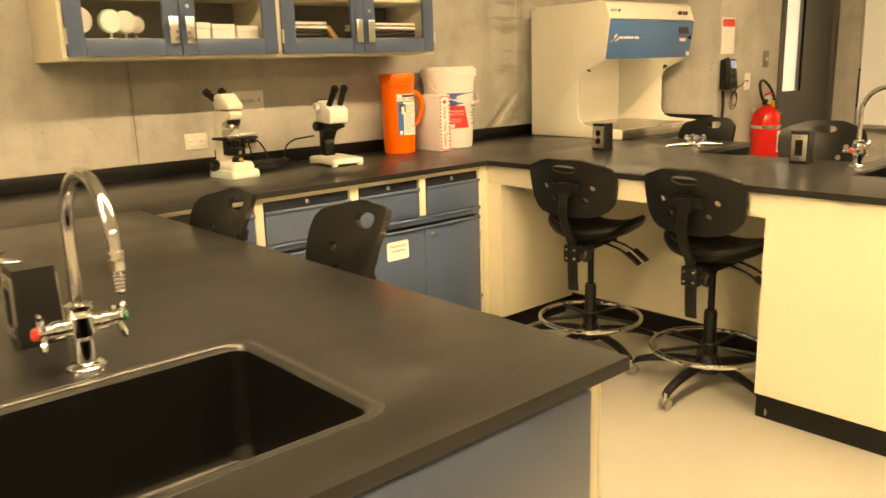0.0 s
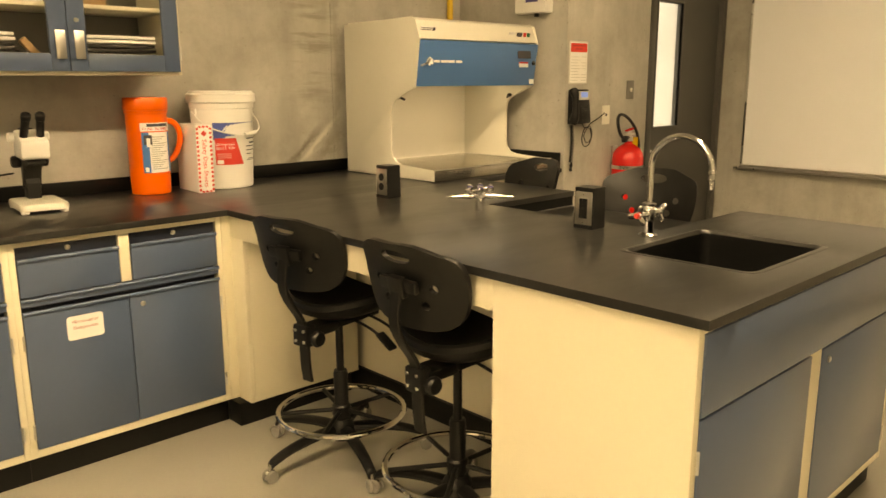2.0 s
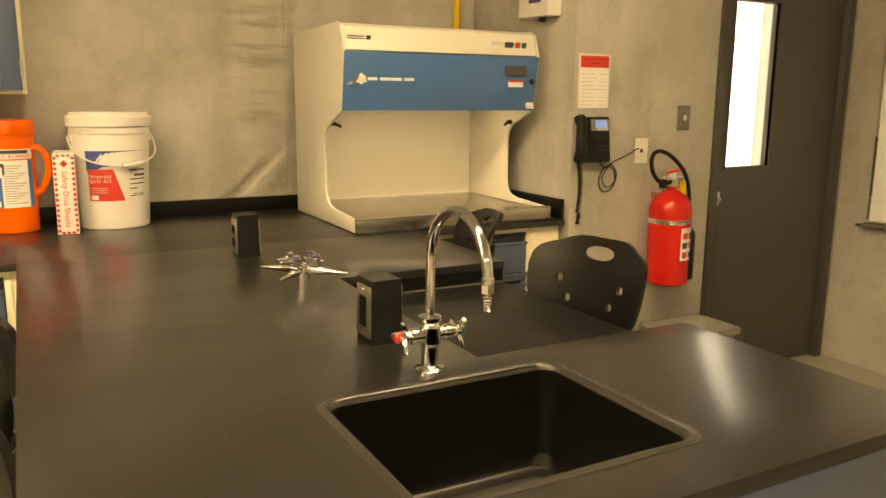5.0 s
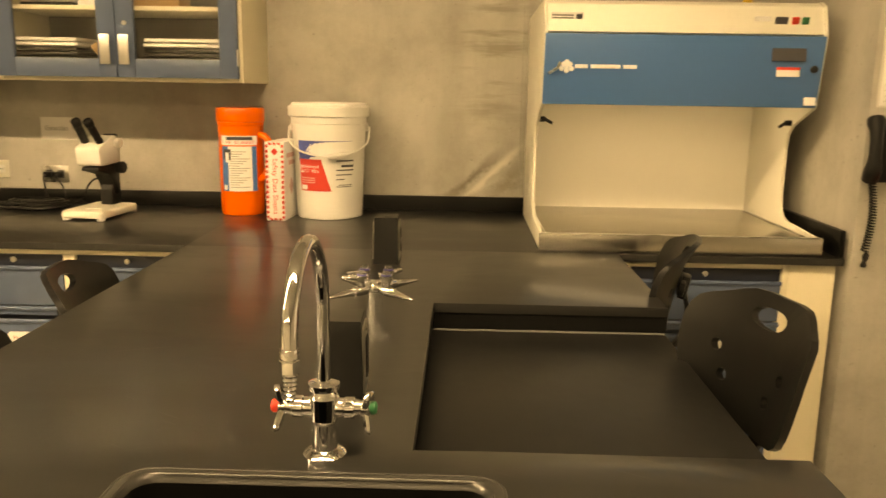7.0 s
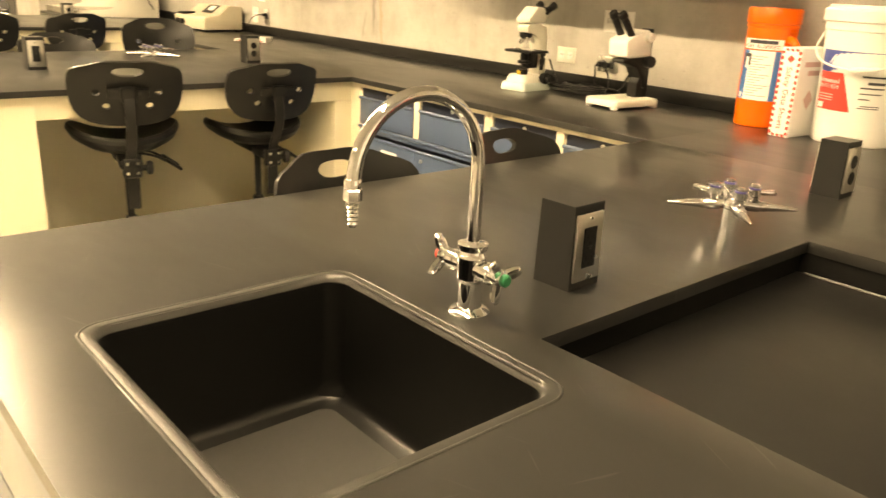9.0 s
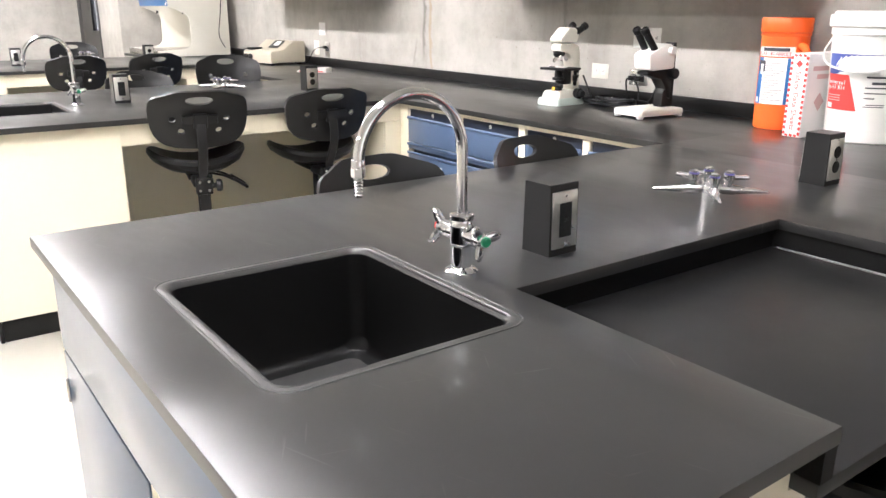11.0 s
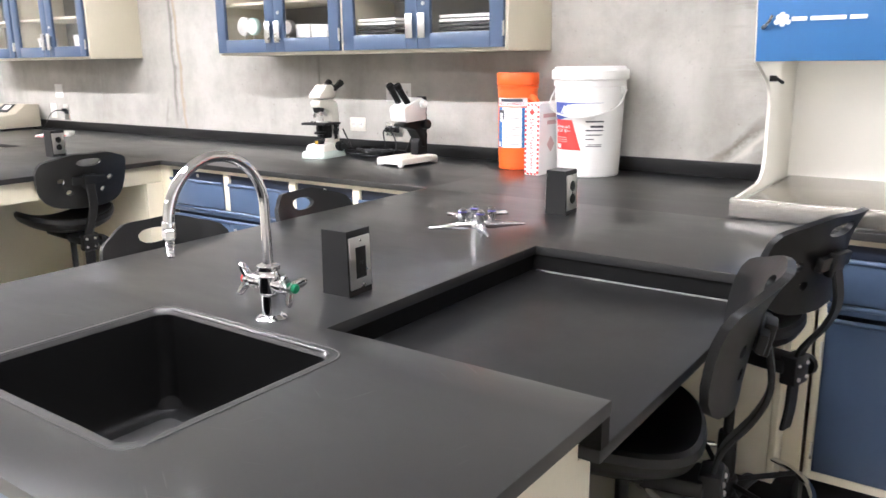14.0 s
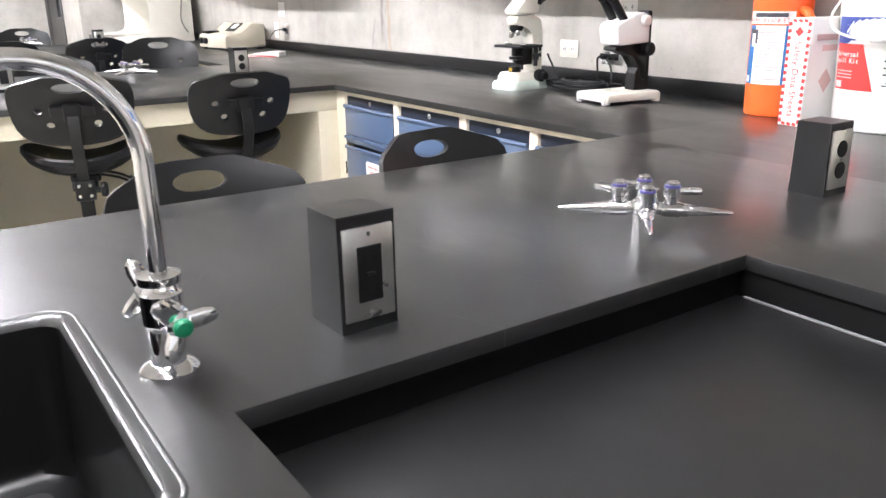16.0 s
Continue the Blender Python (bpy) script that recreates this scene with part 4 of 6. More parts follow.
def turret(m):
    """Four gas cocks on one chrome stem, nozzles along the diagonals."""
    t = thing("gas_turret", "chrome four-way gas turret with violet topped cocks on the worktop", "gas tap", m, "gas turrets")
    b = B()
    lathe(b, [(0.0185, 0), (0.0185, 0.048), (0.022, 0.051), (0.022, 0.066), (0.018, 0.072), (0.002, 0.073)], 20)
    part("stem", b, CHROME, t)
    for k in range(4):
        r = pose(0, 0, 0.058, 0, 0, 45 + 90 * k)
        a = B()
        side = r @ pose(0, 0, 0, 0, 92, 0)
        prof = [(0.010, 0.012), (0.010, 0.026), (0.0125, 0.028), (0.0125, 0.052), (0.0105, 0.055), (0.0105, 0.066), (0.0085, 0.068)]
        prof += [q for i in range(9) for q in ((0.0094 - 0.0007 * i, 0.070 + 0.0068 * i), (0.0085 - 0.00065 * i, 0.0755 + 0.0068 * i))] + [(0.0015, 0.134)]
        lathe(a, prof, 14, side)
        c = part("cock", a, CHROME, t)
        u = B()
        up = r @ pose(0.040, 0, 0.008)
        lathe(u, [(0.010, 0), (0.010, 0.010), (0.0135, 0.012), (0.0135, 0.026), (0.010, 0.0265)], 14, up)
        part("bonnet", u, CHROME, c)
        lv = B()
        turn_ = (10, 75, -40, 160)[k]
        q = up @ pose(0, 0, 0.014, 0, 0, turn_)
        box(lv, 0.006, -0.0075, 0.0, 0.046, 0.0075, 0.010, 0.003, 2, q)
        part("lever", lv, CHROME, c)
        cap = B()
        lathe(cap, [(0.0115, 0.0262), (0.0122, 0.0268), (0.0122, 0.0292), (0.0115, 0.0298), (0.008, 0.0299)], 14, up)
        part("index_ring", cap, VIOLET, c, "violet index ring")
        cap = B()
        lathe(cap, [(0.0100, 0.0296), (0.0100, 0.0335), (0.006, 0.0365), (0.001, 0.037)], 14, up)
        part("cap", cap, CHROME, c)
    return t


def socket_box(m, duplex=False):
    """A dark pedestal box, narrower at its head, with a steel socket plate on its two broad faces."""
    t = thing("socket_box", "dark grey pedestal socket box with steel cover plates on the worktop", "socket box", m, "pedestal socket boxes")
    b = B()
    h, w = 0.142, 0.0385
    loft(b, [[(sx * d, sy * w, z) for sx, sy in ((1, 1), (-1, 1), (-1, -1), (1, -1))] for d, z in ((0.0375, 0.0), (0.037, 0.003), (0.0345, h - 0.002), (0.0335, h))])
    part("housing", b, GREYBOX, t, smooth=20)
    lean = math.degrees(math.atan2(0.0025, h))
    for s in (1, -1):
        face = pose(s * 0.0365, 0, 0.071, 0, -lean * s, 0)
        p = B()
        box(p, -0.001, -0.034, -0.057, 0.0035, 0.034, 0.057, 0.002, 2, face @ pose(0, 0, 0, 0, 0, 0 if s > 0 else 180))
        pl = part("cover_plate", p, STEEL, t, "brushed steel cover plate")
        o = B()
        f2 = face @ pose(0, 0, 0, 0, 0, 0 if s > 0 else 180)
        if duplex:
            for z in (-0.0205, 0.0205):
                q = B()
                lathe(q, [(0.0165, 0.003), (0.0165, 0.0050), (0.0155, 0.0058), (0.001, 0.0058)], 20, f2 @ pose(0, 0, z, 0, 90, 0))
                so = part("socket", q, BLACK, pl)
                q = B()
                box(q, 0.0058, -0.0075, z - 0.004, 0.0064, -0.0050, z + 0.006, 0, 1, f2)
                box(q, 0.0058, 0.0050, z - 0.003, 0.0064, 0.0075, z + 0.005, 0, 1, f2)
                part("slots", q, KICK, so)
            q = B()
            lathe(q, [(0.0035, 0.003), (0.003, 0.0048), (0.0005, 0.005)], 10, f2 @ pose(0, 0, 0, 0, 90, 0))
            part("screw", q, CHROME, pl)
            o.free()
            continue
        box(o, 0.003, -0.0165, -0.034, 0.0055, 0.0165, 0.034, 0.001, 1, f2)
        so = part("socket", o, BLACK, pl)
        for z in (-0.018, 0.018):
            q = B()
            box(q, 0.005, -0.0085, z - 0.005, 0.0058, -0.006, z + 0.005, 0, 1, f2)
            box(q, 0.005, 0.006, z - 0.004, 0.0058, 0.0085, z + 0.004, 0, 1, f2)
            lathe(q, [(0.0028, 0.005), (0.0028, 0.0058)], 8, f2 @ pose(0, 0, z - 0.010, 0, 90, 0))
            part("slots", q, KICK, so)
        q = B()
        box(q, 0.005, -0.006, -0.0025, 0.0066, 0.006, 0.0025, 0.0006, 1, f2)
        part("reset_button", q, GREYBOX, so)
        for z in (-0.048, 0.048):
            q = B()
            lathe(q, [(0.0035, 0.003), (0.003, 0.0048), (0.0005, 0.005)], 10, f2 @ pose(0, 0, z, 0, 90, 0))
            part("screw", q, CHROME, pl)
    return t


tap0 = tap(pose(3.637, 1.487, TOP))
gas0 = turret(pose(3.626, 2.237, TOP))
box0 = socket_box(pose(3.629, 1.715, TOP, 0, 0, 2))
box1 = socket_box(pose(3.602, 2.771, TOP, 0, 0, 0), True)
for dx in (-3.112, -6.26):
    copy_thing(tap0, pose(3.637 + dx, 1.492, TOP))
    copy_thing(gas0, pose(3.626 + dx, 2.237, TOP))
    copy_thing(box0, pose(3.62 + dx, 1.704, TOP, 0, 0, -2))
    copy_thing(box1, pose(3.602 + dx, 2.771, TOP, 0, 0, 0))

# ---- air hoods ----


def air_hood(m, label):
    """A ductless hood 0.92 m wide, open in front: cream steel body, blue filter door, stainless tray. Front faces -y."""
    t = thing("air_hood", label, "air hood", m, "air hoods")
    W = 0.915
    prof = [(0.72, 0.004), (0.72, 0.80), (0.17, 0.815), (0.135, 0.80), (0.103, 0.705), (0.136, 0.472), (0.19, 0.45), (0.295, 0.405), (0.325, 0.375), (0.335, 0.33), (0.335, 0.15),
            (0.325, 0.11), (0.30, 0.085), (0.255, 0.072), (0.0, 0.058), (0.0, 0.004)]
    for nm, x0 in (("side_panel", 0.0), ("side_panel", W - 0.012)):
        b = B()
        prism(b, prof, x0, x0 + 0.012, 0.002, None, "x")
        part(nm, b, IVORY, t)
    b = B()
    box(b, 0.012, 0.685, 0.045, W - 0.012, 0.715, 0.80)
    part("back_panel", b, HOODWHITE, t)
    b = B()
    prism(b, [(0.70, 0.81), (0.172, 0.812), (0.138, 0.798), (0.107, 0.708), (0.13, 0.70), (0.70, 0.70)], 0.0125, W - 0.0125, 0.002, None, "x")
    hd = part("head", b, IVORY, t)
    b = B()
    prism(b, [(0.100, 0.702), (0.132, 0.474), (0.156, 0.474), (0.126, 0.702)], 0.004, W - 0.004, 0.003, None, "x")
    dr = part("filter_door", b, HOODBLUE, t, "bright blue filter door")
    b = B()
    box(b, 0.013, 0.150, 0.491, W - 0.013, 0.69, 0.500, 0.002)
    part("plenum_base", b, HOODWHITE, t)
    lamp = part("lamp_fitting", box(B(), 0.05, 0.18, 0.4865, W - 0.05, 0.44, 0.4905, 0.001), WHITE, t)
    part("lamp_diffuser", box(B(), 0.06, 0.19, 0.4825, W - 0.06, 0.43, 0.4862, 0.001), HOODLAMP, lamp, "lit flat diffuser")
    tilt = math.degrees(math.atan2(0.032, 0.228))

    def on_door(x, z):
        return pose(x, 0.100 + 0.032 * (0.702 - z) / 0.228 - 0.0015, z, 90 - tilt, 0, 0)
    b = B()
    box(b, -0.055, -0.026, -0.001, 0.055, 0.026, 0.003, 0.001, 1, on_door(0.795, 0.648))
    part("display", b, INK, dr, "dark display window")
    b = B()
    box(b, -0.038, -0.018, -0.001, 0.038, 0.018, 0.001, 0, 1, on_door(0.800, 0.592))
    q = part("label", b, PAPER, dr)
    b = B()
    box(b, -0.038, -0.003, 0.001, 0.038, 0.006, 0.0016, 0, 1, on_door(0.800, 0.598))
    part("red_bar", b, REDINK, q)
    b = B()
    box(b, -0.020, -0.018, -0.001, 0.020, 0.018, 0.001, 0, 1, on_door(0.885, 0.50))
    part("small_label", b, PAPER, dr)
    for x, z, mt in ((0.882, 0.598, BLACK),):
        b = B()
        lathe(b, [(0.012, -0.001), (0.012, 0.008), (0.007, 0.012), (0.001, 0.0125)], 14, on_door(x, z))
        part("lock", b, mt, dr)
    # maker's mark as plain shapes, and a bar where its name stands
    b = B()
    for dx, dz in ((0, 0.013), (-0.016, -0.008), (0.016, -0.008), (0, -0.014), (0.0, -0.002), (-0.011, 0.006), (0.011, 0.006)):
        lathe(b, [(0.0085, -0.001), (0.0085, 0.0012)], 8, on_door(0.078 + dx, 0.598 + dz))
    part("maker_mark", b, WHITE, dr)
    for x0, x1 in ((0.105, 0.147), (0.157, 0.253), (0.263, 0.308)):
        part("name_bar", box(B(), x0 - 0.2, -0.006, -0.001, x1 - 0.2, 0.006, 0.001, 0, 1, on_door(0.2, 0.598)), WHITE, dr)
    b = B()
    pipe(b, [(0.022, 0.116, 0.575), (0.045, 0.09, 0.59), (0.055, 0.085, 0.61)], 0.005, 8)
    part("latch_key", b, STEEL, dr)
    nose = lambda x, z: pose(x, 0.138 - 0.031 * (0.798 - z) / 0.09 - 0.0015, z, 90 + 18, 0, 0)
    b = B()
    box(b, -0.055, -0.020, -0.001, 0.05, 0.018, 0.001, 0, 1, nose(0.075, 0.752))
    sl = part("serial_label", b, PAPER, hd)
    b = B()
    box(b, 0.028, -0.016, 0.001, 0.047, 0.012, 0.0014, 0, 1, nose(0.075, 0.752))
    for k in range(3):
        box(b, -0.05, -0.012 + 0.009 * k, 0.001, 0.02, -0.008 + 0.009 * k, 0.0014, 0, 1, nose(0.075, 0.752))
    part("print_bars", b, INK, sl)
    for x, w, mt in ((0.765, 0.020, INK), (0.810, 0.011, REDINK), (0.842, 0.011, GREEN)):
        b = B()
        box(b, -w, -0.012, -0.001, w, 0.012, 0.007, 0.002, 2, nose(x, 0.752))
        part("switch", b, mt, hd)
    b = B()
    box(b, -0.025, -0.012, -0.001, 0.025, 0.012, 0.001, 0, 1, nose(0.705, 0.752))
    part("small_label", b, PAPER, hd)
    # stainless tray
    b = B()
    box(b, 0.0125, 0.002, 0.003, W - 0.0125, 0.684, 0.050, 0.003)
    tr_ = part("tray", b, TRAYSTEEL, t, "stainless steel work tray")
    b = B()
    box(b, -0.002, -0.016, 0.003, W + 0.002, -0.0015, 0.060, 0.002)
    part("front_lip", b, TRAYSTEEL, tr_)
    b = B()
    box(b, 0.0, -0.0135, 0.0604, W, -0.001, 0.0624, 0.0008)
    box(b, 0.02, 0.03, 0.0504, W - 0.02, 0.036, 0.0528, 0.0008)
    box(b, 0.02, 0.0365, 0.0504, 0.026, 0.66, 0.0528, 0.0008)
    box(b, W - 0.026, 0.0365, 0.0504, W - 0.02, 0.66, 0.0528, 0.0008)
    part("tray_edge", b, STEEL, tr_)
    for x, s in ((0.012, 1), (W - 0.012, -1)):
        b = B()
        lathe(b, [(0.010, 0), (0.010, 0.02), (0.006, 0.024), (0.0005, 0.024)], 12, pose(x, 0.30, 0.418, 0, 90 * s, 0))
        pipe(b, [(x + 0.02 * s, 0.30, 0.418), (x + 0.045 * s, 0.285, 0.405)], 0.006, 8)
        part("stopcock", b, BLACK, t)
    b = B()
    pipe(b, curve_pts([(W + 0.004, 0.66, 0.60), (W + 0.012, 0.64, 0.42), (W + 0.014, 0.61, 0.2), (W + 0.02, 0.66, 0.08)], 6), 0.004, 8)
    part("power_cord", b, BLACK, t)
    return t


hood0 = air_hood(pose(4.083, 2.990, TOP), "cream air hood with blue filter door and stainless tray")
copy_thing(hood0, pose(-4.02, 2.990, TOP))

# ---- wall cabinets ----


def pull(parent, x, y, z):
    """A bowed chrome strip handle."""
    b = B()
    box(b, x - 0.019, y - 0.020, z - 0.054, x + 0.019, y - 0.016, z + 0.054, 0.0015)
    for dz in (-0.036, 0.036):
        box(b, x - 0.008, y - 0.016, z + dz - 0.006, x + 0.008, y, z + dz + 0.006, 0.001)
    part("handle", b, STEEL, parent, "brushed steel pull")


def wall_cabinet(m, label, W=0.9345):
    """A cream cabinet with two blue framed glass doors; origin at its lower left front."""
    H, D, e = 0.76, BACK - 3.4325, 0.02
    t = thing("wall_cabinet", label, "cabinet", m, "wall cabinets")
    for a in ((0, 0.0, 0, e, D, H), (W - e, 0.0, 0, W, D, H)):
        part("side", box(B(), *a, 0.0015), CREAM, t)
    part("bottom", box(B(), e + 0.0005, 0.0, 0, W - e - 0.0005, D, e, 0.0015), CREAM, t)
    part("top", box(B(), e + 0.0005, 0.0, H - e, W - e - 0.0005, D, H, 0.0015), CREAM, t)
    # the back is much darker than the cream sides and shelves
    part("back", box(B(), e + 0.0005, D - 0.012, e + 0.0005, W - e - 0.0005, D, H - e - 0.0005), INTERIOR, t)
    for z in (0.26, 0.50):
        part("shelf", box(B(), e + 0.0005, 0.03, z, W - e - 0.0005, D - 0.013, z + 0.016, 0.001), CREAM, t)
    f = 0.068
    for x0, x1, s in ((0.014, W / 2 - 0.0015, 1), (W / 2 + 0.0015, W - 0.014, -1)):
        b = B()
        z0, z1 = 0.014, H - 0.014
        box(b, x0, -0.021, z0, x0 + f, -0.001, z1, 0.002)
        box(b, x1 - f, -0.021, z0, x1, -0.001, z1, 0.002)
        box(b, x0 + f, -0.021, z0, x1 - f, -0.001, z0 + f, 0.002)
        box(b, x0 + f, -0.021, z1 - f, x1 - f, -0.001, z1, 0.002)
        d = part("door", b, BLUE, t)
        g = part("pane", box(B(), x0 + f, -0.013, z0 + f, x1 - f, -0.009, z1 - f), GLASS, d)
        g.visible_shadow = False
        hx = x1 - 0.034 if s > 0 else x0 + 0.034
        pull(d, hx, -0.021, 0.115)
        for z in (0.09, H - 0.1):
            h = B()
            ex = x0 - 0.002 if s > 0 else x1 + 0.002
            pipe(h, [(ex, -0.022, z - 0.03), (ex, -0.022, z + 0.03)], 0.005, 8)
            part("hinge", h, STEEL, d)
        if s < 0:
            bolt(d, pose(x0 + 0.034, -0.021, 0.21, 90), 0.009)
    return t


WC = "cream wall cabinet with two blue framed glass doors"
CABZ = 1.438
wc0 = wall_cabinet(pose(1.130, 3.432, CABZ), WC)
copy_thing(wc0, pose(1.130 + 0.9345, 3.432, CABZ))
copy_thing(wc0, pose(-0.170 - 0.9345, 3.432, CABZ))
copy_thing(wc0, pose(-0.170 - 1.869, 3.432, CABZ))

# what stands on the shelves behind the glass
SHELF0 = CABZ + 0.0205


def dish(x, y, z, r, mt):
    t = thing("reel_stand", "round pale reel on a slim stand on a cabinet shelf", "reel", pose(x, y, z), "reels in the wall cabinets")
    b = B()
    lathe(b, [(0.035, 0.0), (0.035, 0.006), (0.006, 0.009), (0.005, 0.088)], 16)
    part("stand", b, STEEL, t)
    b = B()
    lathe(b, [(r * 0.2, -0.014), (r * 0.94, -0.014), (r, -0.010), (r, 0.010), (r * 0.94, 0.014), (r * 0.2, 0.014)], 28, pose(0, 0, r + 0.086, 90))
    part("rim", b, mt, t)
    b = B()
    lathe(b, [(r * 0.84, 0.0), (r * 0.84, 0.016), (r * 0.6, 0.0165), (r * 0.1, 0.0165)], 28, pose(0, 0, r + 0.086, 90))
    part("face", b, WHITE, t)
    return t


for x, y, r, mt in ((1.235, 3.53, 0.050, WHITE), (1.345, 3.50, 0.046, MINT), (1.425, 3.56, 0.046, WHITE), (1.49, 3.62, 0.040, RUBBER)):
    dish(x, y, SHELF0, r, mt)


def carton(x, y, z, w, d, h, mt, label, a=0):
    t = thing("carton", label, "box", pose(x, y, z, 0, 0, a), "cartons in the wall cabinets")
    part("body", box(B(), -w / 2, -d / 2, 0, w / 2, d / 2, h * 0.8, 0.002), mt, t)
    part("lid", box(B(), -w / 2 - 0.002, -d / 2 - 0.002, h * 0.8 + 0.0004, w / 2 + 0.002, d / 2 + 0.002, h, 0.002), mt, t)
    return t


for k in range(3):
    carton(1.72 + 0.115 * k, 3.56, SHELF0, 0.105, 0.12, 0.132 - 0.006 * k, PAPER, "small white carton on a cabinet shelf", 3 * k - 4)
carton(2.62, 3.60, SHELF0 + 0.256, 0.22, 0.16, 0.11, CARD, "brown cardboard box on a cabinet shelf", 4)
carton(2.42, 3.60, SHELF0 + 0.256, 0.14, 0.16, 0.08, PAPER, "white carton on a cabinet shelf", -3)
carton(-0.95, 3.58, SHELF0, 0.08, 0.1, 0.13, PAPER, "small white carton on a cabinet shelf", 5)
carton(-0.48, 3.58, SHELF0, 0.08, 0.1, 0.14, PAPER, "small white carton on a cabinet shelf", -5)
carton(-0.34, 3.58, SHELF0, 0.10, 0.1, 0.06, MINT, "pale green carton on a cabinet shelf", -5)


def tray_stack(x, y, z, n, w, label):
    t = thing("slide_trays", label, "tray", pose(x, y, z), "trays in the wall cabinets")
    for k in range(n):
        part("tray", box(B(), -w / 2 + 0.004 * (k % 2), -0.11, 0.018 * k, w / 2 - 0.003 * (k % 3), 0.11, 0.018 * k + 0.013, 0.003), WHITE if k >= n - 2 else GREYBOX, t)
    return t


tray_stack(2.24, 3.58, SHELF0, 8, 0.24, "stack of pale flat trays on a cabinet shelf")
tray_stack(2.76, 3.58, SHELF0, 8, 0.30, "stack of pale flat trays on a cabinet shelf")
tray_stack(2.24, 3.60, SHELF0 + 0.256, 3, 0.20, "stack of pale flat trays on a cabinet shelf")
b = thing("wooden_block", "brown wooden tool lying on a cabinet shelf", "tool", pose(2.43, 3.53, SHELF0 + 0.055, 0, 50, 0))
part("block", box(B(), -0.07, -0.015, 0, 0.07, 0.015, 0.028, 0.004), CARD, b)
b = thing("dark_bottle", "small dark bottle on a cabinet shelf", "bottle", pose(2.40, 3.60, SHELF0))
part("glass_body", lathe(B(), [(0.02, 0), (0.022, 0.004), (0.022, 0.045), (0.010, 0.06), (0.010, 0.075)], 16), BLACK, b)

# ---- containers on the long worktop ----


def curved_label(bm, r, a0, a1, z0, z1, r2=None, n=14, lift=0.0012):
    """A patch on a round wall between two bearings (degrees from -y, towards +x)."""
    rows = []
    for rr, z in ((r, z0), (r2 or r, z1)):
        rows.append([((rr + lift) * math.sin(radians(a0 + (a1 - a0) * k / n)), -(rr + lift) * math.cos(radians(a0 + (a1 - a0) * k / n)), z) for k in range(n + 1)])
    t = bmesh.new()
    va = [t.verts.new(p) for p in rows[0]]
    vb = [t.verts.new(p) for p in rows[1]]
    for k in range(n):
        t.faces.new((va[k], va[k + 1], vb[k + 1], vb[k]))
    return add(bm, t)


tube = thing("fire_blanket_canister", "orange plastic fire blanket canister with lid and carry handle", "canister", pose(2.918, 3.655, TOP + 0.0003, 0, 0, 6))
part("body", lathe(B(), [(0.083, 0), (0.086, 0.003), (0.0885, 0.10), (0.090, 0.36), (0.093, 0.364), (0.093, 0.374), (0.090, 0.376)], 40), ORANGE, tube)
part("lid", lathe(B(), [(0.0945, 0.3765), (0.096, 0.38), (0.0965, 0.425), (0.093, 0.432), (0.03, 0.434), (0.002, 0.434)], 40), ORANGE, tube)
b = B()
pipe(b, curve_pts([(0.085, 0.0, 0.325), (0.115, 0.0, 0.318), (0.138, 0.0, 0.28), (0.138, 0.0, 0.225), (0.112, 0.0, 0.165), (0.086, 0.0, 0.145)], 6), 0.0135, 12, pose(0, 0, 0, 0, 0, -25))
part("handle", b, ORANGE, tube)
lb = part("title_label", curved_label(B(), 0.0898, -48, 52, 0.285, 0.322), PAPER, tube)
b = B()
curved_label(b, 0.0898, -30, 38, 0.305, 0.318, lift=0.002)
part("brand_bar", b, INK, lb)
for k, ch in enumerate("FIRE BLANKET"):
    if ch != " ":
        a = radians(-40 + 7.2 * k)
        text_part("letter", ch, 0.018, REDINK, lb, pose(0.0922 * math.sin(a), -0.0922 * math.cos(a), 0.295, 90, 0, math.degrees(a)))
part("blue_side", curved_label(B(), 0.0893, -46, -26, 0.10, 0.280), SKYINK, tube)
part("blue_side", curved_label(B(), 0.0893, 36, 50, 0.10, 0.280), SKYINK, tube)
lb = part("instruction_label", curved_label(B(), 0.0893, -26, 36, 0.10, 0.280), PAPER, tube)
b = B()
for k in range(16):
    z = 0.115 + 0.0095 * k
    curved_label(b, 0.0893, -21, 30 - 9 * ((k * 7) % 4), z, z + 0.0032, None, 8, 0.0022)
part("print_bars", b, mat("grey print", (0.35, 0.35, 0.34), 0.6), lb)
part("emblem", curved_label(B(), 0.0893, -40, -18, 0.225, 0.268, None, 6, 0.0026), INK, tube)
part("emblem", curved_label(B(), 0.0893, -33, -23, 0.215, 0.255, None, 6, 0.0036), PAPER, tube)
part("emblem", curved_label(B(), 0.0893, -41, -31, 0.105, 0.125, None, 6, 0.0026), PAPER, tube)

pail = thing("plastic_bucket", "white plastic lidded bucket with wire handle and printed label", "bucket", pose(3.283, 3.637, TOP + 0.0003, 0, 0, 4))
part("body", lathe(B(), [(0.128, 0), (0.132, 0.004), (0.1475, 0.375), (0.152, 0.377), (0.152, 0.402), (0.149, 0.404)], 44), WHITE, pail)
part("lid", lathe(B(), [(0.158, 0.403), (0.162, 0.406), (0.163, 0.440), (0.158, 0.446), (0.150, 0.447), (0.149, 0.456), (0.142, 0.458), (0.138, 0.452), (0.01, 0.451)], 44), WHITE, pail)
for s in (-1, 1):
    part("handle_ear", box(B(), s * 0.146 - 0.008, -0.02, 0.345, s * 0.146 + 0.010, 0.02, 0.378, 0.004), WHITE, pail)
b = B()
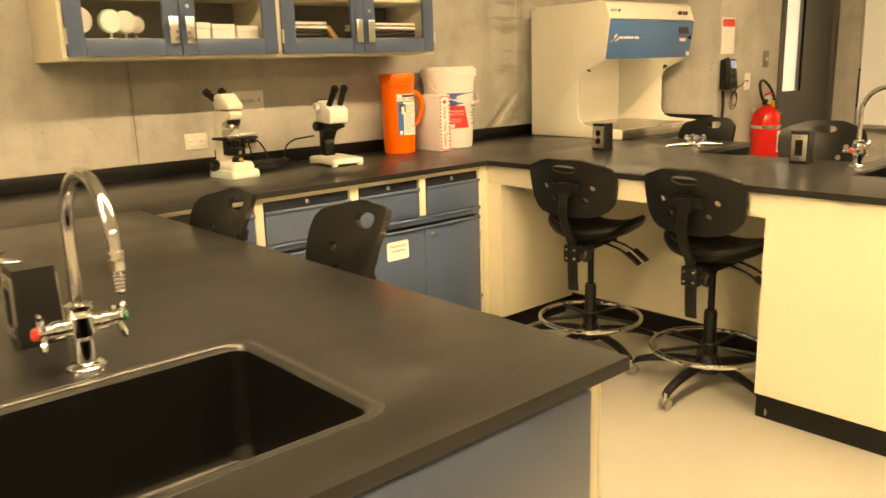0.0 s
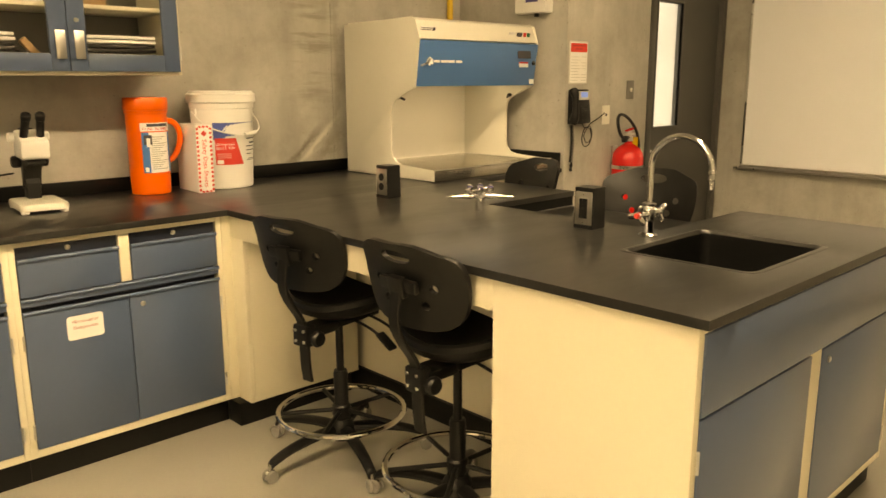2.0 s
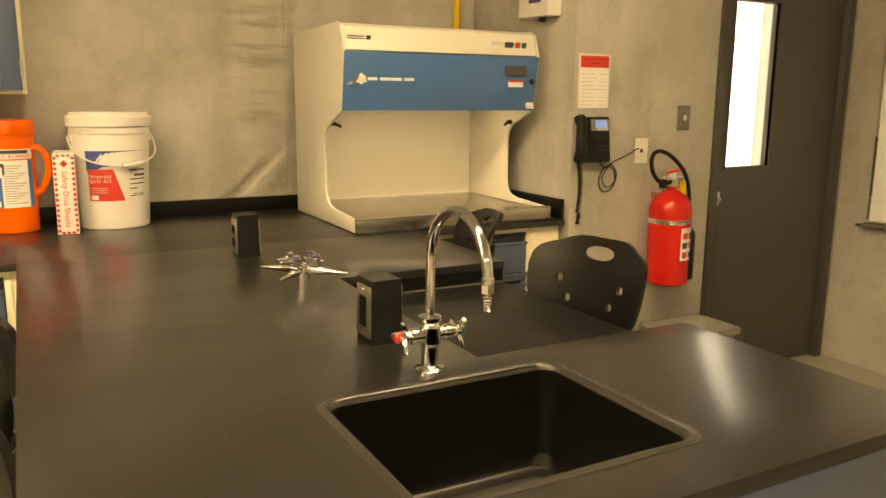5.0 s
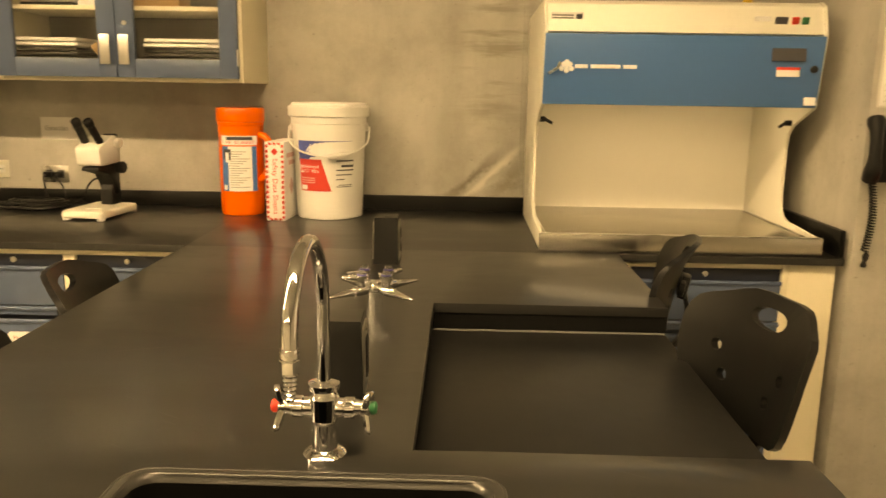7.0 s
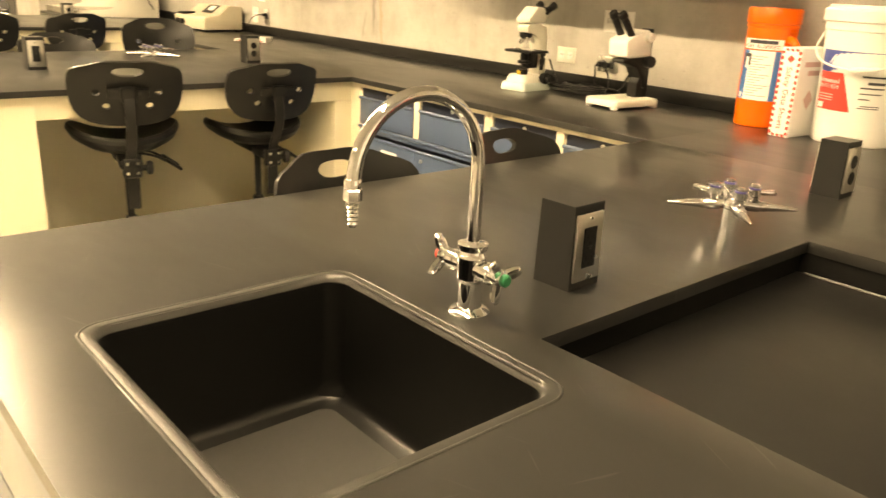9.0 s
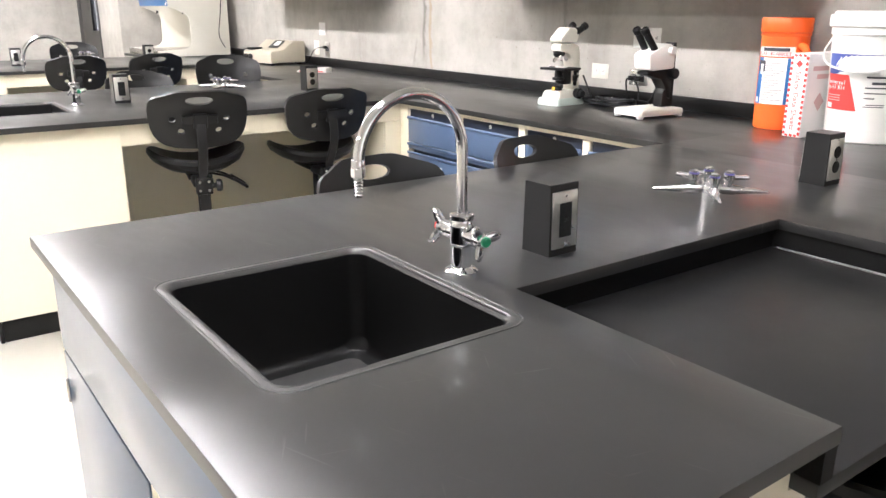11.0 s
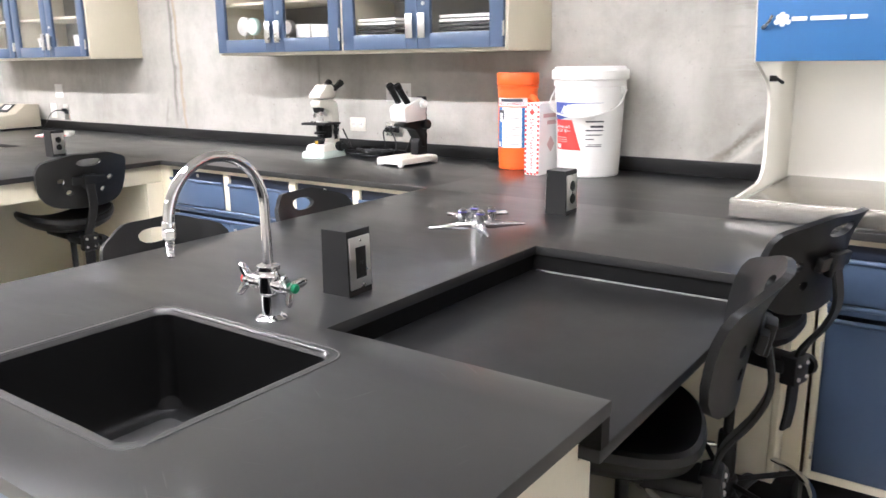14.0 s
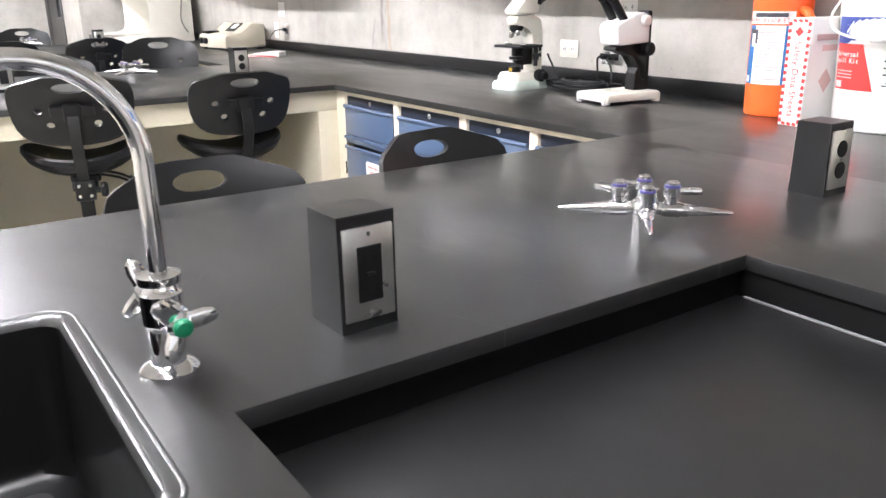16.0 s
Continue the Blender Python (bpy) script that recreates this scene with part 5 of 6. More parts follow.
pipe(b, curve_pts([(-0.160, 0, 0.362), (-0.150, -0.075, 0.31), (-0.095, -0.145, 0.272), (0.0, -0.168, 0.255), (0.095, -0.145, 0.266), (0.155, -0.075, 0.30), (0.163, 0, 0.362)], 6), 0.0035, 8)
hn = part("wire_handle", b, WHITE, pail)
b = B()
pipe(b, curve_pts([(0.01, -0.171, 0.256), (0.045, -0.166, 0.258), (0.085, -0.152, 0.264)], 4), 0.010, 10)
part("grip", b, WHITE, hn)
R0, R1 = 0.128, 0.1475
rad = lambda z: 0.132 + (0.1475 - 0.132) * (z - 0.004) / 0.371


def on_pail(name, a0, a1, z0, z1, mt, parent, lift=0.0012, n=12):
    return part(name, curved_label(B(), rad(z0), a0, a1, z0, z1, rad(z1), n, lift), mt, parent)


def skew_label(quad, lift, n=12):
    """A four-cornered patch on the bucket: bearings at the foot (a, b), at the head (c, d), and its heights."""
    a, b_, c, d, z0, z1 = quad
    t = bmesh.new()
    lo = [t.verts.new(((rad(z0) + lift) * math.sin(radians(a + (b_ - a) * k / n)), -(rad(z0) + lift) * math.cos(radians(a + (b_ - a) * k / n)), z0)) for k in range(n + 1)]
    hi = [t.verts.new(((rad(z1) + lift) * math.sin(radians(c + (d - c) * k / n)), -(rad(z1) + lift) * math.cos(radians(c + (d - c) * k / n)), z1)) for k in range(n + 1)]
    for k in range(n):
        t.faces.new((lo[k], lo[k + 1], hi[k + 1], hi[k]))
    return t


blu = part("blue_label", skew_label((-50, -2, -50, 44, 0.255, 0.312), 0.0012), BLUEINK, pail, "blue printed label panel")
part("white_flash", skew_label((-12, 44, -12, 30, 0.262, 0.284), 0.0022), PAPER, blu)
part("blue_corner", skew_label((-50, -30, -50, -8, 0.232, 0.2555), 0.0012), BLUEINK, pail)
rd = part("red_label", skew_label((-48, 8, -48, -8, 0.115, 0.240), 0.0018), REDINK, pail, "red printed label panel")
for words, z, sz in (("Universal", 0.212, 0.020), ("Spill Kit", 0.194, 0.020)):
    for k, ch in enumerate(words):
        if ch != " ":
            a = radians(-44 + 3.9 * k)
            text_part("letter", ch, sz, PAPER, rd, pose((rad(z) + 0.004) * math.sin(a), -(rad(z) + 0.004) * math.cos(a), z, 90, 0, math.degrees(a)))
for z in (0.165, 0.156, 0.147):
    on_pail("print_bar", -44, -18, z, z + 0.003, mat("pale print", (0.75, 0.45, 0.42), 0.6), rd, 0.003)
on_pail("print_block", -45, -33, 0.120, 0.138, PAPER, rd, 0.003)
tx = on_pail("side_text", 18, 48, 0.12, 0.238, WHITE, pail, 0.0008)
for z, h, a0, a1 in ((0.232, 0.006, 16, 46), (0.210, 0.009, 24, 46), (0.196, 0.005, 16, 46), (0.178, 0.004, 16, 44), (0.160, 0.004, 16, 30), (0.138, 0.003, 20, 44), (0.131, 0.003, 16, 44)):
    on_pail("print_bar", a0, a1, z, z + h, INK, tx, 0.002)

sds = thing("document_box", "white safety data sheets box with red striped border", "box", pose(3.098, 3.468, TOP + 0.0003, 0, 0, -4))
part("body", box(B(), -0.038, 0, 0, 0.038, 0.235, 0.308, 0.003), PAPER, sds)
b = B()
for sx in (-0.031, 0.031):
    for k in range(15):
        box(b, -0.005, -0.0005, -0.0055, 0.005, 0.001, 0.0055, 0, 1, pose(sx, -0.001, 0.014 + 0.0198 * k, 0, 0, 0) @ pose(0, 0, 0, 0, 20 if sx > 0 else -20, 0))
for z in (0.006, 0.300):
    for k in range(-1, 2):
        box(b, -0.006, -0.0005, -0.004, 0.006, 0.001, 0.004, 0, 1, pose(0.018 * k, -0.001, z, 0, 20, 0))
part("striped_border", b, REDINK, sds, "red hatched border")
text_part("title", "Safety Data Sheets", 0.029, REDINK, sds, pose(0.0, -0.0008, 0.135, 90, 90, 0))
b = B()
prism(b, [(0, -0.014), (0.014, 0), (0, 0.014), (-0.014, 0)], -0.0012, 0.0, 0, pose(0, 0, 0.270))
part("diamond", b, REDINK, sds)
b = B()
prism(b, [(0.09, 0.095), (0.12, 0.13), (0.09, 0.165), (0.06, 0.13)], 0.0381, 0.0388, 0, None, "x")
box(b, 0.0381, 0.03, 0.245, 0.0388, 0.19, 0.262)
box(b, 0.0381, 0.06, 0.215, 0.0388, 0.19, 0.232)
part("side_print", b, mat("faded red print", (0.62, 0.42, 0.40), 0.6), sds)

# ---- by the east door ----
board = thing("whiteboard", "large white enamel board with a thin aluminium frame", "whiteboard", pose(EAST, 2.765, 0.795, 0, 0, -90))
WBW, WBH = 2.42, 1.22
part("panel", box(B(), 0.015, -0.016, 0.015, WBW - 0.015, -0.002, WBH - 0.015), BOARD, board)
for nm, a in (("frame_rail", (0, -0.02, 0, WBW, -0.001, 0.0148)), ("frame_rail", (0, -0.02, WBH - 0.0148, WBW, -0.001, WBH)),
              ("frame_stile", (0, -0.02, 0.0149, 0.0148, -0.001, WBH - 0.0149)), ("frame_stile", (WBW - 0.0148, -0.02, 0.0149, WBW, -0.001, WBH - 0.0149))):
    part(nm, box(B(), *a, 0.002), STEEL, board)
part("pen_tray", box(B(), -0.03, -0.07, -0.014, WBW + 0.03, -0.001, -0.001, 0.004), STEEL, board)

DARKRED = mat("dark red print", (0.30, 0.03, 0.03), 0.6)
FAINT = mat("faint grey print", (0.42, 0.41, 0.39), 0.6)
sign = thing("notice", "white notice sheet with a red heading in a clear sleeve", "notice", pose(5.112, PIER, 1.398))
part("sleeve", box(B(), -0.008, -0.003, -0.006, 0.168, -0.0005, 0.234, 0.001), mat("clear sleeve", (0.62, 0.60, 0.56), 0.2), sign)
sh = part("sheet", box(B(), 0, -0.0042, 0, 0.160, -0.003, 0.226), PAPER, sign)
part("heading", box(B(), 0.003, -0.0052, 0.172, 0.157, -0.0042, 0.222), REDINK, sh)
for k, (x0, x1) in enumerate(((0.02, 0.14), (0.05, 0.11))):
    part("heading_bar", box(B(), x0, -0.006, 0.206 - 0.018 * k, x1, -0.0052, 0.210 - 0.018 * k), DARKRED, sh)
for k in range(9):
    part("print_bar", box(B(), 0.012, -0.0052, 0.012 + 0.0165 * k, 0.070 + 0.012 * ((k * 5) % 3), -0.0042, 0.0142 + 0.0165 * k), FAINT, sh)
    if k % 4 != 3:
        part("print_bar", box(B(), 0.105, -0.0052, 0.012 + 0.0165 * k, 0.150 - 0.008 * ((k * 3) % 3), -0.0042, 0.0142 + 0.0165 * k), FAINT, sh)

phone = thing("wall_phone", "black desk phone hung on the concrete wall with coiled cord", "telephone", pose(5.16, PIER, 1.262))
part("body", prism(B(), [(-0.0005, -0.10), (-0.0005, 0.095), (-0.030, 0.098), (-0.052, -0.098)], -0.055, 0.105, 0.006, None, "x"), BLACK, phone)
face = pose(0.02, -0.0415, 0.0, 90 - 6.4, 0, 0)
sc = part("display_bezel", box(B(), -0.02, 0.038, -0.001, 0.075, 0.088, 0.005, 0.002, 2, face), STEEL, phone)
part("display", box(B(), 0.0, 0.052, 0.0045, 0.062, 0.082, 0.0062, 0, 1, face), SCREEN, sc)
for r in range(4):
    for c in range(3):
        part("key", box(B(), -0.006 + 0.022 * c, -0.078 + 0.022 * r, 0.003, 0.009 + 0.022 * c, -0.066 + 0.022 * r, 0.0085, 0.002, 1, face), GREYBOX, phone)
for r in range(5):
    part("side_key", box(B(), 0.062, -0.08 + 0.02 * r, 0.003, 0.078, -0.07 + 0.02 * r, 0.0075, 0.002, 1, face), GREYBOX, phone)
hs = B()
pipe(hs, curve_pts([(-0.078, -0.052, 0.098), (-0.080, -0.072, 0.06), (-0.080, -0.078, 0.0), (-0.079, -0.074, -0.05), (-0.076, -0.055, -0.09)], 5),
     [0.024, 0.026, 0.026, 0.025, 0.022, 0.020, 0.019, 0.018, 0.018, 0.018, 0.018, 0.018, 0.019, 0.020, 0.022, 0.024, 0.026, 0.026, 0.026, 0.025, 0.024], 14)
part("handset", hs, BLACK, phone)
co = B()
n = 220
pts = []
for k in range(n + 1):
    u = k / n
    a = u * 2 * math.pi * 24
    pts.append((-0.052 + 0.010 * math.cos(a) + 0.012 * math.sin(3.1 * u), -0.03 + 0.010 * math.sin(a), -0.105 - 0.215 * u))
pipe(co, pts, 0.0026, 6)
pipe(co, curve_pts([(-0.042, -0.03, -0.32), (-0.046, -0.03, -0.345), (-0.05, -0.03, -0.372)], 4), [0.004, 0.006, 0.009, 0.010, 0.009, 0.006, 0.008, 0.010, 0.008], 8)
part("coiled_cord", co, BLACK, phone)
co = B()
loop = [(0.07, -0.012, -0.098), (0.10, -0.012, -0.125), (0.15, -0.012, -0.12), (0.175, -0.012, -0.165), (0.15, -0.012, -0.225), (0.10, -0.012, -0.235), (0.075, -0.012, -0.19), (0.10, -0.014, -0.13),
        (0.15, -0.014, -0.135), (0.165, -0.014, -0.19), (0.12, -0.014, -0.215), (0.09, -0.016, -0.17), (0.14, -0.016, -0.11), (0.22, -0.012, -0.08), (0.30, -0.012, -0.045)]
pipe(co, curve_pts(loop, 6), 0.0028, 6)
part("line_cord", co, BLACK, phone)


def wall_plate(x, y, z, w, h, mt, label, kind, m_extra=None, name="wall_socket"):
    """A small screwed plate on a wall that faces -y."""
    t = thing(name, label, "socket", pose(x, y, z))
    p = part("plate", box(B(), -w / 2, -0.006, -h / 2, w / 2, -0.0005, h / 2, 0.002), mt, t)
    if kind == "switch":
        part("toggle", box(B(), -0.006, -0.017, -0.012, 0.006, -0.006, 0.012, 0.002), IVORY, p)
    elif kind == "pair":
        for s in (-1, 1):
            o = part("outlet", box(B(), s * w * 0.22 - 0.014, -0.008, -0.017, s * w * 0.22 + 0.014, -0.0061, 0.017, 0.001), INK if mt is not IVORY else WHITE, p)
            for q in (-1, 1):
                part("slot", box(B(), s * w * 0.22 + q * 0.006 - 0.001, -0.0085, -0.004, s * w * 0.22 + q * 0.006 + 0.001, -0.0079, 0.006), KICK, o)
    else:
        part("jack", box(B(), -0.008, -0.008, -0.008, 0.008, -0.0061, 0.008, 0.001), INK, p)
    return t


wall_plate(5.735, PIER, 1.352, 0.078, 0.115, GREYPLATE, "steel plate with one light switch on concrete", "switch", name="light_switch")
wall_plate(5.482, PIER, 1.204, 0.078, 0.114, IVORY, "ivory telephone jack plate on concrete", "jack", name="phone_jack")

ext = thing("fire_extinguisher", "red fire extinguisher with black hose hung on the concrete wall", "fire extinguisher", pose(5.588, PIER - 0.105, 0.592))
part("cylinder", lathe(B(), [(0.082, 0.0), (0.094, 0.006), (0.096, 0.02), (0.096, 0.345), (0.090, 0.378), (0.072, 0.408), (0.040, 0.430), (0.024, 0.438), (0.022, 0.455)], 36), RED, ext)
part("band", lathe(B(), [(0.0965, 0.285), (0.098, 0.287), (0.098, 0.305), (0.0965, 0.307)], 36, None, False, False), STEEL, ext)
lb = part("label", curved_label(B(), 0.096, -10, 62, 0.12, 0.27), PAPER, ext)
for k in range(9):
    part("print_bar", curved_label(B(), 0.096, -5 + 24 * (k % 3), 14 + 24 * (k % 3), 0.132 + 0.044 * (k // 3), 0.160 + 0.044 * (k // 3), None, 6, 0.0022), INK if k % 2 else REDINK, lb)
v = part("valve", lathe(B(), [(0.022, 0.452), (0.026, 0.456), (0.026, 0.480), (0.018, 0.486), (0.016, 0.515), (0.004, 0.517)], 18), STEEL, ext)
part("carry_handle", box(B(), -0.05, -0.011, 0.488, 0.06, 0.011, 0.500, 0.004, 2), STEEL, v)
part("squeeze_lever", box(B(), -0.03, -0.011, 0.0, 0.075, 0.011, 0.010, 0.004, 2, pose(0.0, 0, 0.516, 0, -9, 0)), RED, v)
part("tag", box(B(), 0.055, -0.03, 0.40, 0.058, 0.012, 0.475, 0.001), YELLOW, v)
h = B()
pipe(h, curve_pts([(-0.02, -0.01, 0.475), (-0.075, -0.02, 0.470), (-0.130, -0.025, 0.505), (-0.150, -0.02, 0.56), (-0.125, -0.005, 0.605), (-0.075, 0.0, 0.615), (-0.01, -0.005, 0.585), (0.055, -0.01, 0.525),
                   (0.090, -0.01, 0.46), (0.105, -0.01, 0.38), (0.108, -0.01, 0.31)], 6), 0.0095, 10)
part("hose", h, BLACK, ext)
part("hose_clamp", box(B(), -0.088, -0.036, 0.450, -0.062, -0.006, 0.490, 0.004), BLACK, ext)
part("horn", lathe(B(), [(0.018, 0.33), (0.020, 0.32), (0.020, 0.26), (0.040, 0.235), (0.046, 0.22), (0.046, 0.01), (0.042, 0.006), (0.038, 0.01), (0.038, 0.2)], 24, pose(0.118, 0.012, 0.0), True, True), BLACK, ext)
part("wall_bracket", box(B(), -0.03, 0.094, 0.22, 0.03, 0.1045, 0.42, 0.002), STEEL, ext)

bin_ = thing("waste_bin", "grey translucent plastic waste bin with a clear liner", "waste bin", pose(5.685, 2.77, 0.0004) @ Matrix.Diagonal((1, 1, 0.95, 1)))
rings = [rounded(-w, -d, w, d, 0.05, z) for w, d, z in ((0.15, 0.09, 0.0), (0.155, 0.095, 0.004), (0.19, 0.125, 0.375), (0.205, 0.14, 0.38), (0.207, 0.142, 0.402), (0.200, 0.135, 0.404), (0.186, 0.121, 0.37),
                                                   (0.150, 0.09, 0.008))]
part("tub", loft(B(), rings, True, True, True), BINPLASTIC, bin_)
ln = B()
rr = []
for z, g in ((0.30, 0.178), (0.395, 0.197), (0.412, 0.206), (0.400, 0.213), (0.35, 0.211), (0.335, 0.210)):
    base_ = rounded(-g, -g + 0.065, g, g - 0.065, 0.05, z)
    rr.append([(x + 0.003 * math.sin(9 * i + 40 * z), y + 0.003 * math.cos(7 * i + 30 * z), zz + 0.004 * math.sin(3.3 * i)) for i, (x, y, zz) in enumerate(base_)])
loft(ln, rr, True, False, False)
part("liner", ln, glass("clear film", (0.86, 0.86, 0.84), 0.25), bin_, "crumpled clear liner")

gb = thing("wall_controller", "white control box with a violet display on the pier", "control box", pose(PX, 3.175, 1.79))
part("case", box(B(), -0.075, -0.115, 0, -0.0005, 0.115, 0.17, 0.008), WHITE, gb)
part("display", box(B(), -0.0765, -0.06, 0.06, -0.0752, 0.03, 0.12, 0), VIOLET, gb)
part("gland", lathe(B(), [(0.014, -0.02), (0.016, -0.001)], 14, pose(-0.035, -0.02, 0)), GREYBOX, gb)

gp = thing("gas_pipe", "yellow painted gas pipe running up the concrete wall", "pipe", pose(4.965, BACK - 0.03, TOP + 0.07))
part("tube", lathe(B(), [(0.019, 0), (0.019, HIGH - TOP - 0.072)], 16), YELLOW, gp)
for z in (0.35, 0.95, 1.7):
    part("clip", box(B(), -0.024, -0.022, z, 0.024, 0.0295, z + 0.02, 0.003), STEEL, gp)

# ---- microscopes ----


def turned(ob_m, dx=0.0, dy=0.0, dz=0.0, rx=0.0, ry=0.0, rz=0.0):
    return ob_m @ pose(dx, dy, dz, rx, ry, rz)


scope = thing("compound_microscope", "white compound microscope with black binocular head and stage", "microscope", pose(1.826, 3.503, TOP + 0.0003, 0, 0, 5))
# the limb stands at +y, the stage reaches towards -y
bt = B()
loft(bt, [rounded(-0.074 * s, -0.105 * s, 0.074 * s, 0.105 * s, 0.022, z) for s, z in ((0.99, 0.0), (1.0, 0.004), (1.0, 0.022), (0.94, 0.034), (0.90, 0.036))])
part("foot", bt, mat("pale mint enamel", (0.62, 0.70, 0.64), 0.4, stain=0.05), scope)
bt = B()
loft(bt, [rounded(-0.062 * s, -0.078 + 0.03 * (1 - s) - 0.006, 0.062 * s, 0.098, 0.02, z) for s, z in ((1.0, 0.036), (0.98, 0.05), (0.86, 0.066), (0.78, 0.070))])
base_c = part("base_cover", bt, IVORY, scope)
for s in (-1, 1):
    part("focus_knob", lathe(B(), [(0.012, 0.055), (0.024, 0.058), (0.026, 0.066), (0.026, 0.084), (0.016, 0.087), (0.016, 0.105), (0.003, 0.106)], 20, pose(0, 0.045, 0.055, 0, 90 * s, 0)), BLACK, base_c)
lm = B()
prof = [(0.098, 0.036), (0.100, 0.23), (0.085, 0.285), (0.035, 0.30), (-0.045, 0.298), (-0.058, 0.285), (-0.052, 0.262), (0.012, 0.245), (0.034, 0.225), (0.046, 0.175), (0.048, 0.06), (0.05, 0.036)]
prism(lm, prof, -0.032, 0.032, 0.006, None, "x")
part("limb", lm, IVORY, scope)
nz = pose(0, -0.030, 0.262, 14, 0, 0)
tp = part("nosepiece", lathe(B(), [(0.020, 0.0), (0.030, -0.004), (0.031, -0.016), (0.024, -0.026), (0.008, -0.028)], 22, nz), BLACK, scope)
for k, ln_ in enumerate((0.040, 0.030, 0.036, 0.026)):
    part("objective", lathe(B(), [(0.0105, 0.0), (0.0115, -0.004), (0.0115, -0.5 * ln_), (0.0095, -0.55 * ln_), (0.0085, -0.85 * ln_), (0.005, -ln_)], 14,
                           nz @ pose(0, 0, -0.018, 0, 0, 45 + 90 * k) @ pose(0.016, 0, 0, 0, -24, 0)), STEEL, tp)
st_ = part("stage", box(B(), -0.075, -0.085, 0.170, 0.085, 0.045, 0.182, 0.003), BLACK, scope)
part("slide_holder", box(B(), -0.05, -0.05, 0.1825, 0.06, -0.03, 0.189, 0.001), STEEL, st_)
part("stage_drive", lathe(B(), [(0.009, 0), (0.009, -0.025), (0.013, -0.026), (0.013, -0.05), (0.009, -0.052), (0.009, -0.075)], 14, pose(0.068, 0.02, 0.170)), BLACK, st_)
part("condenser", lathe(B(), [(0.017, 0.168), (0.019, 0.160), (0.019, 0.135), (0.030, 0.133), (0.030, 0.122), (0.014, 0.118), (0.014, 0.110)], 20, pose(0, -0.028, 0)), BLACK, scope)
part("stage_bracket", box(B(), -0.022, -0.02, 0.098, 0.022, 0.0475, 0.169, 0.004), BLACK, scope)
part("field_lens", lathe(B(), [(0.024, 0.069), (0.026, 0.072), (0.024, 0.090), (0.017, 0.093), (0.003, 0.092)], 20, pose(0, -0.034, 0)), BLACK, scope)
part("warning_label", box(B(), -0.008, -0.0615, 0.074, 0.010, -0.0595, 0.088), YELLOW, scope, "yellow label")
hd_ = B()
prism(hd_, [(0.060, 0.301), (0.075, 0.345), (0.045, 0.372), (0.000, 0.374), (-0.060, 0.322), (-0.062, 0.306), (-0.055, 0.301)], -0.040, 0.040, 0.008, None, "x")
hd2 = part("head", hd_, IVORY, scope)
for s in (-1, 1):
    e = B()
    m_ = pose(s * 0.010, 0.052, 0.342, -58, 0, 0) @ pose(0, 0, 0, 0, s * 9, 0)
    lathe(e, [(0.020, 0.0), (0.022, 0.008), (0.021, 0.030), (0.017, 0.034)], 18, m_ @ pose(s * 0.008, 0, 0))
    lathe(e, [(0.0155, 0.030), (0.0155, 0.060), (0.0185, 0.063), (0.0185, 0.082), (0.014, 0.085), (0.012, 0.080)], 18, m_ @ pose(s * 0.018, 0, 0))
    part("eyepiece", e, BLACK, hd2)
for z in (0.135, 0.160):
    part("power_switch", box(B(), 0.032, 0.075, z - 0.008, 0.0345, 0.09, z + 0.008, 0.001), BLACK, scope)

ster = thing("stereo_microscope", "white stereo microscope with black eyepieces on a flat foot", "microscope", pose(2.385, 3.505, TOP + 0.0003, 0, 0, -6))
ft = B()
loft(ft, [rounded(-0.088 * s, -0.135 * s, 0.088 * s, 0.135 * s, 0.020, z) for s, z in ((0.98, 0.010), (1.0, 0.013), (1.0, 0.030), (0.97, 0.036), (0.93, 0.038))])
foot_ = part("foot", ft, IVORY, ster)
for sx in (-1, 1):
    for sy in (-1, 1):
        part("foot_pad", lathe(B(), [(0.014, 0.0), (0.016, 0.002), (0.016, 0.0125)], 14, pose(sx * 0.07, sy * 0.117, 0)), WHITE, foot_)
part("stage_plate", lathe(B(), [(0.030, 0.0375), (0.030, 0.0395), (0.002, 0.0395)], 28, pose(0, -0.035, 0)), IVORY, ster)
pl = B()
prism(pl, [(0.118, 0.038), (0.118, 0.320), (0.098, 0.320), (0.095, 0.150), (0.070, 0.135), (0.052, 0.10), (0.050, 0.038)], -0.026, 0.026, 0.004, None, "x")
part("stand", pl, BLACK, ster)
cr = B()
prism(cr, [(0.096, 0.155), (0.096, 0.235), (0.02, 0.235), (-0.055, 0.225), (-0.058, 0.212), (-0.02, 0.205), (0.03, 0.19), (0.060, 0.15), (0.075, 0.11), (0.096, 0.10)], -0.034, 0.034, 0.005, None, "x")
part("carrier", cr, BLACK, ster).location = (0, 0, -0.028)
for s in (-1, 1):
    part("focus_knob", lathe(B(), [(0.010, 0.030), (0.022, 0.033), (0.024, 0.040), (0.024, 0.062), (0.018, 0.068), (0.003, 0.069)], 20, pose(0, 0.085, 0.187, 0, 90 * s, 0)), BLACK, ster)
pd = B()
prism(pd, [(0.088, 0.237), (0.088, 0.325), (0.060, 0.345), (0.020, 0.338), (-0.060, 0.305), (-0.066, 0.290), (-0.058, 0.2355), (-0.04, 0.230)], -0.052, 0.052, 0.009, None, "x")
pod = part("pod", pd, WHITE, ster)
pod.location = (0, 0, -0.028)
